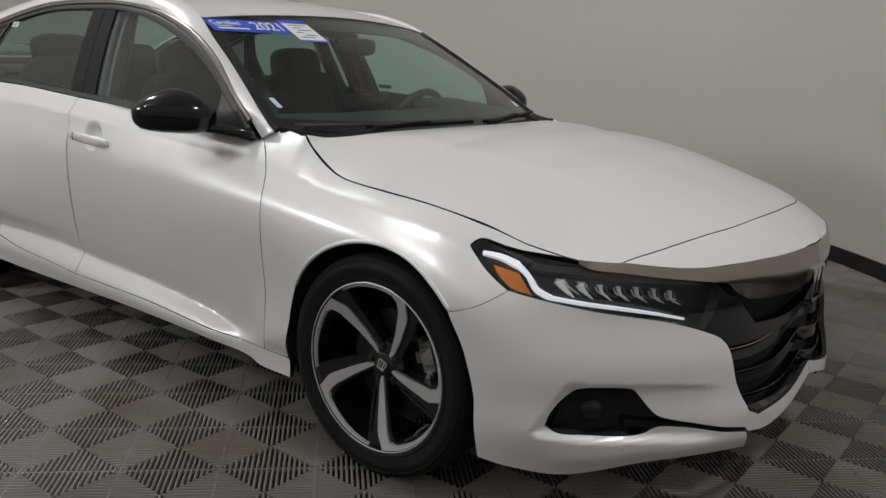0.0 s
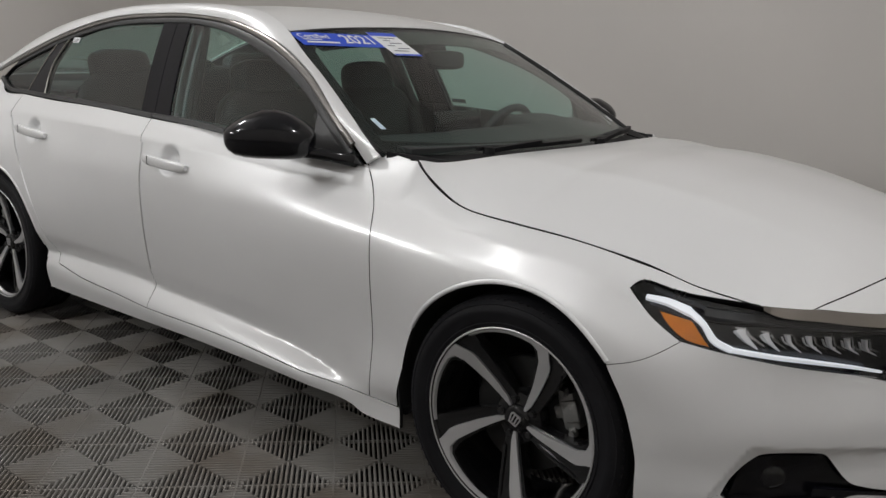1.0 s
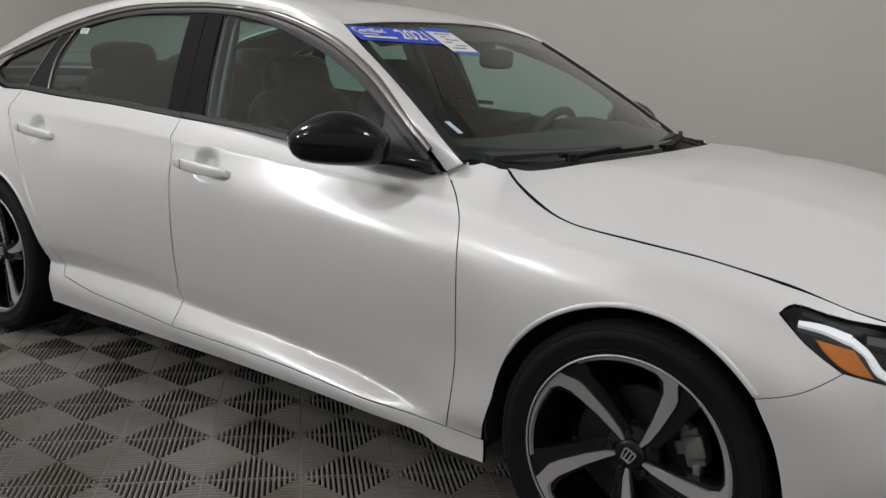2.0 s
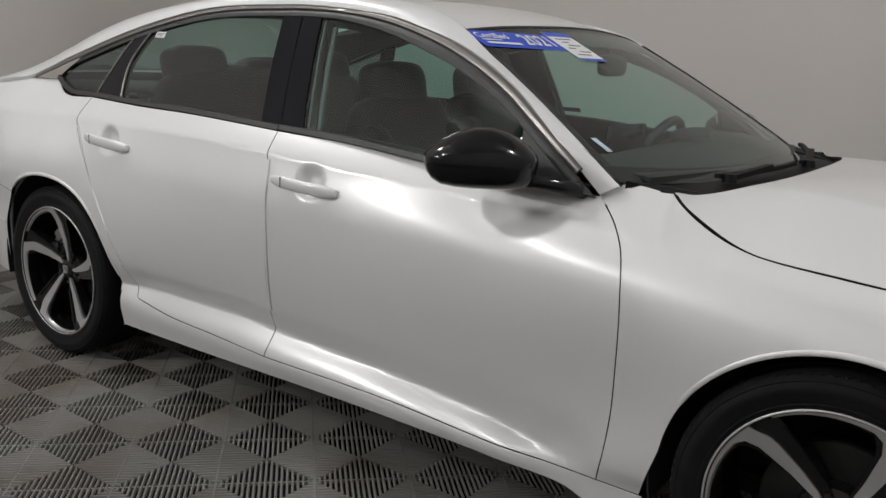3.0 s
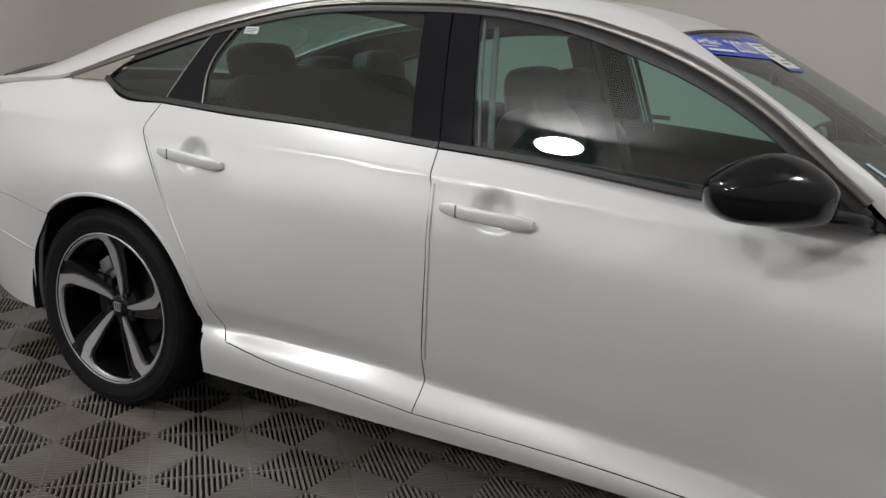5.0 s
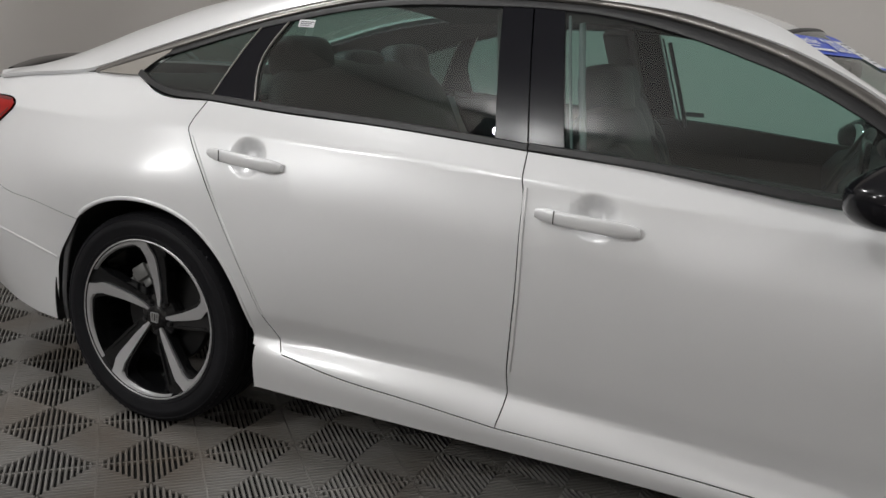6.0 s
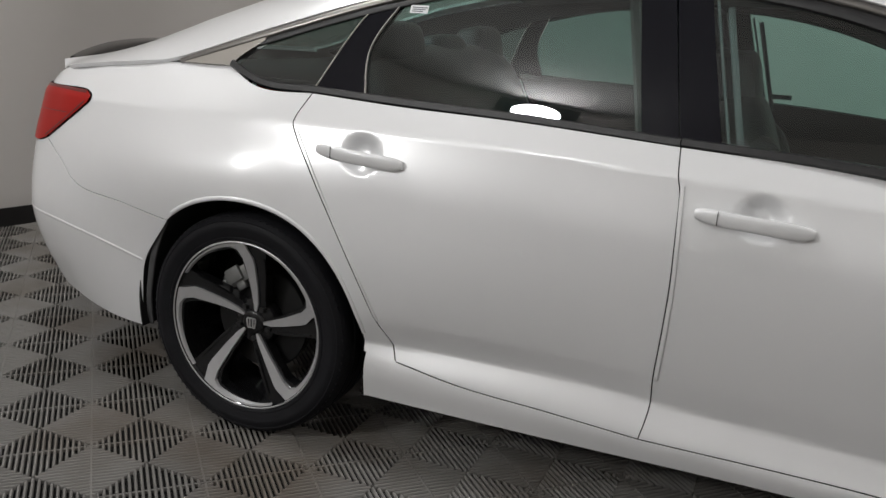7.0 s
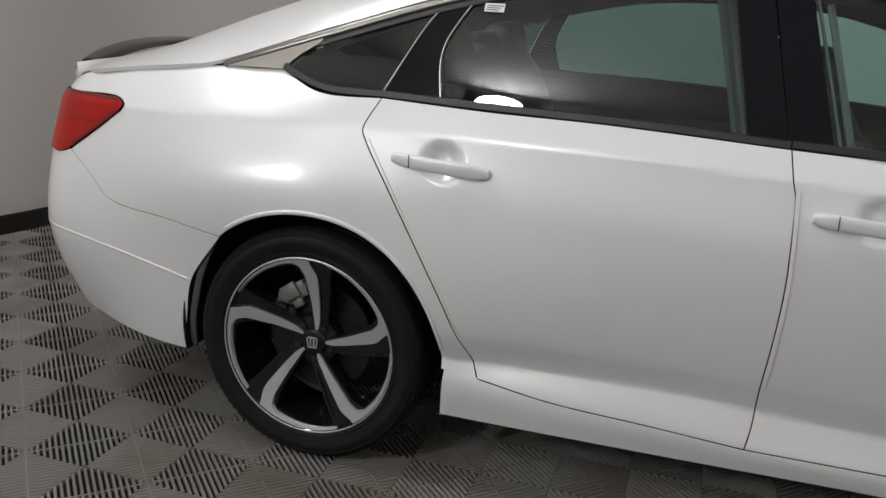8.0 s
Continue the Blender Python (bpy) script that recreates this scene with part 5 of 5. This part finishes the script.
# ---- outside mirrors ----
def door_mirror():
    ax, dp = np.array((-.80, -.60, 0)), np.array((-.60, .80, 0))
    c0 = np.array((.566, -.975, 0))
    us = [-1, -.985, -.94, -.86, -.7, -.45, -.15, .15, .45, .7, .88, .97, 1]
    zt = [1.012, 1.017, 1.023, 1.032, 1.047, 1.065, 1.078, 1.080, 1.070, 1.052, 1.033, 1.018, 1.010]
    zb = [.994, .984, .968, .954, .942, .937, .935, .935, .936, .940, .950, .974, 1.0]
    P = []
    for u_, t_, b_ in zip(us, zt, zb):
        d = .086 * max(0.02, 1 - abs(u_) ** 3.2) ** .5
        mid = 1.004
        row = []
        for a in np.linspace(0, 2 * np.pi, 33):
            ca, sa = math.cos(a), math.sin(a)
            zz = mid + (t_ - mid) * abs(sa) ** .95 if sa >= 0 else mid - (mid - b_) * abs(sa) ** .55
            q = c0 + ax * (-u_ * .136) + dp * (abs(ca) ** (1.25 if sa >= 0 else .75) * np.sign(ca) * d)
            row.append((q[0], q[1], zz))
        P.append(row)
    body = grid_part("door_mirror", np.array(P), GLOSS_BLACK, car, "gloss black door mirror housing")
    bm = bmesh.new()
    bm.from_mesh(body.data)
    bmesh.ops.remove_doubles(bm, verts=bm.verts, dist=1e-5)
    bmesh.ops.holes_fill(bm, edges=[e for e in bm.edges if e.is_boundary])
    bmesh.ops.recalc_face_normals(bm, faces=bm.faces)
    bm.to_mesh(body.data)
    bm.free()
    body.data.polygons.foreach_set("use_smooth", [True] * len(body.data.polygons))
    body.data.set_sharp_from_angle(angle=radians(60))
    # arm to the door
    line = catmull([(.60, -.945, .955), (.65, -.922, .957), (.70, -.888, .954), (.74, -.845, .944), (.77, -.785, .928)], .012)
    t = np.linspace(0, 1, len(line))
    rows = []
    for a in np.linspace(0, 2 * np.pi, 17):
        rows.append(np.stack([line[:, 0], line[:, 1] + (.018 + .004 * t) * math.cos(a), line[:, 2] + (.015 + .004 * t) * math.sin(a)], -1))
    grid_part("mirror_arm", np.array(rows), GLOSS_BLACK, body, "black mirror arm", flip=True)
    bm = bmesh.new()
    bmesh.ops.create_cone(bm, cap_ends=True, segments=32, radius1=.046, radius2=.046, depth=.006, matrix=Matrix.Translation((.507, -.918, 1.006)) @ Matrix.Rotation(radians(-24), 4, "Z") @ Matrix.Rotation(radians(90), 4, "Y") @ Matrix.Diagonal((.9, 1.25, 1, 1)))
    part("mirror_glass", bm, CHROME, body, "mirror glass facing back")
    return body


mirror_tree(door_mirror())


# ---- wipers ----
def wiper(y0, y1, lift):
    ys = np.linspace(y0, y1, 20)
    line = np.array([(windshield(y, .969 + lift * (i / 19))) for i, y in enumerate(ys)])
    bm = bmesh.new()
    for i in range(19):
        a, b = Vector(line[i]), Vector(line[i + 1])
        m = Matrix.Translation((a + b) / 2 + Vector((.05, 0, .004))) @ (b - a).to_track_quat("Y", "Z").to_matrix().to_4x4()
        bmesh.ops.create_cube(bm, size=1, matrix=m @ Matrix.Diagonal((.014, (b - a).length * 1.05, .012, 1)))
    w = part("wiper", bm, COWLBLACK, car, "black wiper lying on the windshield", smooth=False)
    p = windshield(y0 + (y1 - y0) * .05, .98)
    q = windshield(y0 + (y1 - y0) * .5, .969 + lift * .5)
    bm = bmesh.new()
    a, b = Vector(p) + Vector((.085, 0, -.012)), Vector(q) + Vector((.06, 0, .014))
    m = Matrix.Translation((a + b) / 2) @ (b - a).to_track_quat("Y", "Z").to_matrix().to_4x4()
    bmesh.ops.create_cube(bm, size=1, matrix=m @ Matrix.Diagonal((.02, (b - a).length, .014, 1)))
    bmesh.ops.create_cone(bm, cap_ends=True, segments=20, radius1=.020, radius2=.015, depth=.022, matrix=Matrix.Translation(a))
    part("wiper_arm", bm, COWLBLACK, w, "black wiper arm")


wiper(-.50, .02, .003)
wiper(.10, .66, .010)


# ---- cabin ----
def cushion(name, c, size, rot, parent, material=LEATHER, label="", round_=.35, seg=6):
    """A padded block with soft edges."""
    bm = bmesh.new()
    bmesh.ops.create_cube(bm, size=1)
    bmesh.ops.subdivide_edges(bm, edges=bm.edges[:], cuts=seg, use_grid_fill=True)
    for v in bm.verts:
        p = Vector(v.co) * 2
        k = max(abs(p.x), abs(p.y), abs(p.z))
        n = (abs(p.x) ** 4 + abs(p.y) ** 4 + abs(p.z) ** 4) ** .25
        v.co = p / n * k * .5 if n else p
        v.co = Vector((v.co.x * size[0], v.co.y * size[1], v.co.z * size[2]))
    bmesh.ops.transform(bm, matrix=Matrix.Translation(c) @ Euler([radians(a) for a in rot]).to_matrix().to_4x4(), verts=bm.verts)
    return part(name, bm, material, parent, label, angle=80)


def front_seat(x, y):
    seat = cushion("front_seat", (x + .22, y, .50), (.52, .50, .20), (0, -8, 0), car, label="black leather front seat")
    cushion("backrest", (x - .04, y, .80), (.17, .50, .62), (0, -17, 0), seat)
    for s in (-.2, .2):
        cushion("bolster", (x + .0, y + s, .76), (.16, .11, .50), (0, -17, 0), seat)
    cushion("headrest", (x - .13, y, 1.112), (.125, .28, .19), (0, -10, 0), seat, label="padded black headrest")
    for s in (-.055, .055):
        bm = bmesh.new()
        bmesh.ops.create_cone(bm, cap_ends=True, segments=10, radius1=.007, radius2=.007, depth=.12, matrix=Matrix.Translation((x - .13, y + s, 1.06)))
        part("headrest_post", bm, CHROME, seat, "chrome post")


front_seat(-.065, -.37)
front_seat(-.20, .37)
bench = cushion("rear_bench", (-.78, 0, .52), (.55, 1.25, .20), (0, -8, 0), car, label="black leather rear bench")
cushion("rear_backrest", (-1.12, 0, .86), (.17, 1.28, .62), (0, -25, 0), bench)
for y in (-.38, 0, .38):
    cushion("rear_headrest", (-1.235, y, 1.145 if y else 1.11), (.12, .29, .15), (0, -14, 0), bench, label="padded rear headrest")
# shelf behind the bench
bm = bmesh.new()
box(bm, -2.08, -1.2, -.68, .68, 1.022, 1.037, .004)
part("parcel_shelf", bm, TRIM, car, "dark shelf under the rear window")
# dashboard
prof = [(.98, .955), (.80, .972), (.66, .965), (.56, .935), (.52, .88), (.54, .78), (.60, .66)]
ysd = np.linspace(-.70, .70, 29)
D = np.array([[(x - .10 * (y / .7) ** 2 - (.04 if abs(y) < .16 else 0), y, z + .03 * math.exp(-((y - .37) / .17) ** 4) * (x < .85) * (x > .55)) for y in ysd] for x, z in prof])
grid_part("dashboard", D, TRIM, car, "dark dashboard with a hooded cluster", thick=.02)
cushion("instrument_hood", (.66, .37, .985), (.20, .36, .07), (0, 8, 0), car, TRIM, "hood over the instruments")
bm = bmesh.new()
box(bm, .50, .52, -.14, .14, .93, 1.045, .006)
part("centre_screen", bm, GLOSS_BLACK, car, "black upright centre screen")
cushion("centre_console", (.12, 0, .56), (.75, .22, .16), (0, 0, 0), car, TRIM, "dark centre console")


def steering_wheel():
    c = Vector((.46, .37, .885))
    m = Matrix.Translation(c) @ Matrix.Rotation(radians(-66), 4, "Y")
    verts, faces = [], []
    n, k = 48, 12
    for i in range(n):
        a = 2 * math.pi * i / n
        for j in range(k):
            b = 2 * math.pi * j / k
            r = .178 + .017 * math.cos(b)
            verts.append(m @ Vector((r * math.cos(a), r * math.sin(a), .017 * math.sin(b))))
    for i in range(n):
        for j in range(k):
            faces.append((i * k + j, ((i + 1) % n) * k + j, ((i + 1) % n) * k + (j + 1) % k, i * k + (j + 1) % k))
    w = mesh_part("steering_wheel", verts, faces, LEATHER, car, "black leather steering wheel")
    bm = bmesh.new()
    box(bm, -.06, .06, -.075, .075, -.015, .02, .018, 3)
    box(bm, -.03, .02, -.17, -.06, -.008, .008, .004)
    box(bm, -.03, .02, .06, .17, -.008, .008, .004)
    box(bm, -.17, -.05, -.02, .02, -.008, .008, .004)
    bmesh.ops.transform(bm, matrix=m, verts=bm.verts)
    part("hub", bm, TRIM, w, "padded hub with spokes")


steering_wheel()
cabin_mirror = cushion("cabin_mirror", (.425, .02, 1.232), (.045, .25, .072), (0, 0, 8), car, GLOSS_BLACK, "black inside mirror")
bm = bmesh.new()
box(bm, .30, .39, -.07, .07, 1.262, 1.300, .012)
bmesh.ops.rotate(bm, cent=(.345, 0, 1.28), matrix=Matrix.Rotation(radians(20), 3, "Y"), verts=bm.verts)
part("sensor_pod", bm, TRIM, cabin_mirror, "black camera pod on the glass")
for y in (-1, 1):
    bm = bmesh.new()
    P = [(-.32, y * .69, .98), (-.40, y * .56, 1.31)]
    a, b = Vector(P[0]), Vector(P[1])
    m = Matrix.Translation((a + b) / 2) @ (b - a).to_track_quat("Z", "X").to_matrix().to_4x4()
    bmesh.ops.create_cube(bm, size=1, matrix=m @ Matrix.Diagonal((.05, .15, (b - a).length + .06, 1)))
    bmesh.ops.bevel(bm, geom=bm.edges[:], offset=.015, segments=2, affect="EDGES")
    part("pillar_lining", bm, HEADLINER, car, "grey pillar lining")


# ---- stickers on the glass ----
def sheet(name, y0, y1, z0, z1, surf, material, parent, label, lift=.0015, out=1, n=10):
    A, B = np.meshgrid(np.linspace(y0, y1, n), np.linspace(z0, z1, 5), indexing="ij")
    q = np.stack([A.ravel(), B.ravel()], -1)
    P = (surf(q[:, 0], q[:, 1]) + surface_normals(surf, q) * out * lift).reshape(n, 5, 3)
    return grid_part(name, P, material, parent, label, thick=.0004)


banner = sheet("year_sticker", -.640, -.342, 1.267, 1.309, windshield, BLUE, windscreen, "blue windshield sticker with white print", lift=.002)
label_paper = sheet("paper_label", -.352, -.236, 1.241, 1.317, windshield, PAPER, windscreen, "white printed label on the windshield", lift=.0035)


def words(text, y0, z0, size, parent, material, lift=.0045):
    cu = bpy.data.curves.new("text", "FONT")
    cu.body, cu.size, cu.offset = text, size, size * .018
    tmp = new("text", cu)
    me = bpy.data.meshes.new_from_object(tmp.evaluated_get(bpy.context.evaluated_depsgraph_get()))
    bpy.data.objects.remove(tmp)
    co = np.array([v.co[:] for v in me.vertices])
    q = np.stack([y0 + co[:, 0], z0 + co[:, 1] * .62], -1)
    P = windshield(q[:, 0], q[:, 1]) + surface_normals(windshield, q) * lift
    ob = mesh_part("print", P, [tuple(p.vertices) for p in me.polygons], material, parent, smooth=False)
    return ob


words("2021", -.487, 1.276, .062, banner, PAPER)
words("Certified", -.628, 1.289, .029, banner, PAPER)
sheet("print", -.620, -.510, 1.2735, 1.2785, windshield, PAPER, banner, "", lift=.0045)
sheet("print", -.622, -.560, 1.283, 1.2855, windshield, PAPER, banner, "", lift=.0045)
sheet("print", -.352, -.236, 1.306, 1.317, windshield, BLUE, label_paper, "", lift=.0045)
sheet("print", -.352, -.236, 1.241, 1.246, windshield, BLUE, label_paper, "", lift=.0045)
for i, (a, b) in enumerate(((.02, .09), (.03, .06), (.04, .095), (.02, .05), (.05, .10), (.02, .08))):
    z = 1.300 - i * .0085
    sheet("print", -.352 + a, -.352 + b, z - .0022, z, windshield, INK, label_paper, "", lift=.0045)
sheet("service_label", -.710, -.694, 1.024, 1.053, windshield, mat("pale_blue_label", (.55, .68, .78), .5), windscreen, "small pale blue label", lift=.002)
sheet("service_label", .66, .70, 1.0, 1.02, windshield, PAPER, windscreen, "small white label", lift=.002)
rw = [o for o in scene.objects if o.name == "rear_side_window"][0]
tag = sheet("window_label", -1.028, -.976, 1.246, 1.267, side_glass, PAPER, rw, "small white printed label", lift=.001, out=1)
for i in range(3):
    sheet("print", -1.022, -.99 + .006 * i, 1.2495 + .005 * i, 1.2515 + .005 * i, side_glass, INK, tag, "", lift=.002, out=1)


far_pane = [o for o in scene.objects if o.name.split(".")[0] == "front_window" and o.data.vertices[0].co.y > 0][0]
far_side = lambda x, z: side_glass(x, z) * (1, -1, 1)
sheet("window_label", -.155, -.068, 1.018, 1.037, far_side, INK, far_pane, "dark printed label on the window", lift=.001)
near_pane = [o for o in scene.objects if o.name.split(".")[0] == "front_window" and o.data.vertices[0].co.y < 0][0]
for i in range(3):
    sheet("print", -.147, -.118 - .004 * i, 1.001 + .005 * i, 1.003 + .005 * i, side_glass, CHANNEL, near_pane, "", lift=.001)


# inner channels at the ends of the front windows
both(strip("window_channel", catmull([(-.158, .985), (-.246, 1.325)], .03), .007, side_glass, CHANNEL, car, "grey window channel", height=.003, lift=-.012))
both(strip("window_channel", catmull([(-.133, .985), (-.215, 1.318)], .03), .016, side_glass, CHANNEL, car, "grey window channel", height=.004, lift=-.030))


# ---- floor tiles ----
tile_mesh.from_pydata(tv, [], tf)
tile_mesh.materials.append(TILEMAT)
TX, TY = .068, -1.0
spots = []
for i in range(-16, 16):
    for j in range(-25, 16):
        x, y = TX + i * TILE, TY + j * TILE
        c = np.array((x + .2, y + .2))
        # inside the wall
        d = PLAN - c
        ang = np.unwrap(np.arctan2(d[:, 1], d[:, 0]))
        if abs(ang[-1] - ang[0]) > 3 or np.linalg.norm(d, axis=1).min() < .3:
            spots.append((np.hypot(c[0] - .6, (c[1] + 1.2) * .9), x, y))
spots.sort()
for n, (_, x, y) in enumerate(spots[:300]):
    ob = new("tile", tile_mesh)
    ob.parent = floor
    ob.location = (x, y, 0)
base = np.array(tv)
rv, rf = [], []
tops = [tv[f[0]:f[0] + 4] for f in tf[::9]]
for _, x, y in spots[300:]:
    k = len(rv)
    if y > -5.4:
        rv += [(a + x, b + y, z) for a, b, z in tv]
        rf += [tuple(v + k for v in f) for f in tf]
    else:
        # beyond sight the ribs' tops are enough
        for q in tops:
            k = len(rv)
            rv += [(a + x, b + y, z) for a, b, z in q]
            rf.append((k, k + 1, k + 2, k + 3))
rest = mesh_part("far_tiles", rv, rf, TILEMAT, floor, smooth=False)
tagged(rest, kind="stuff")
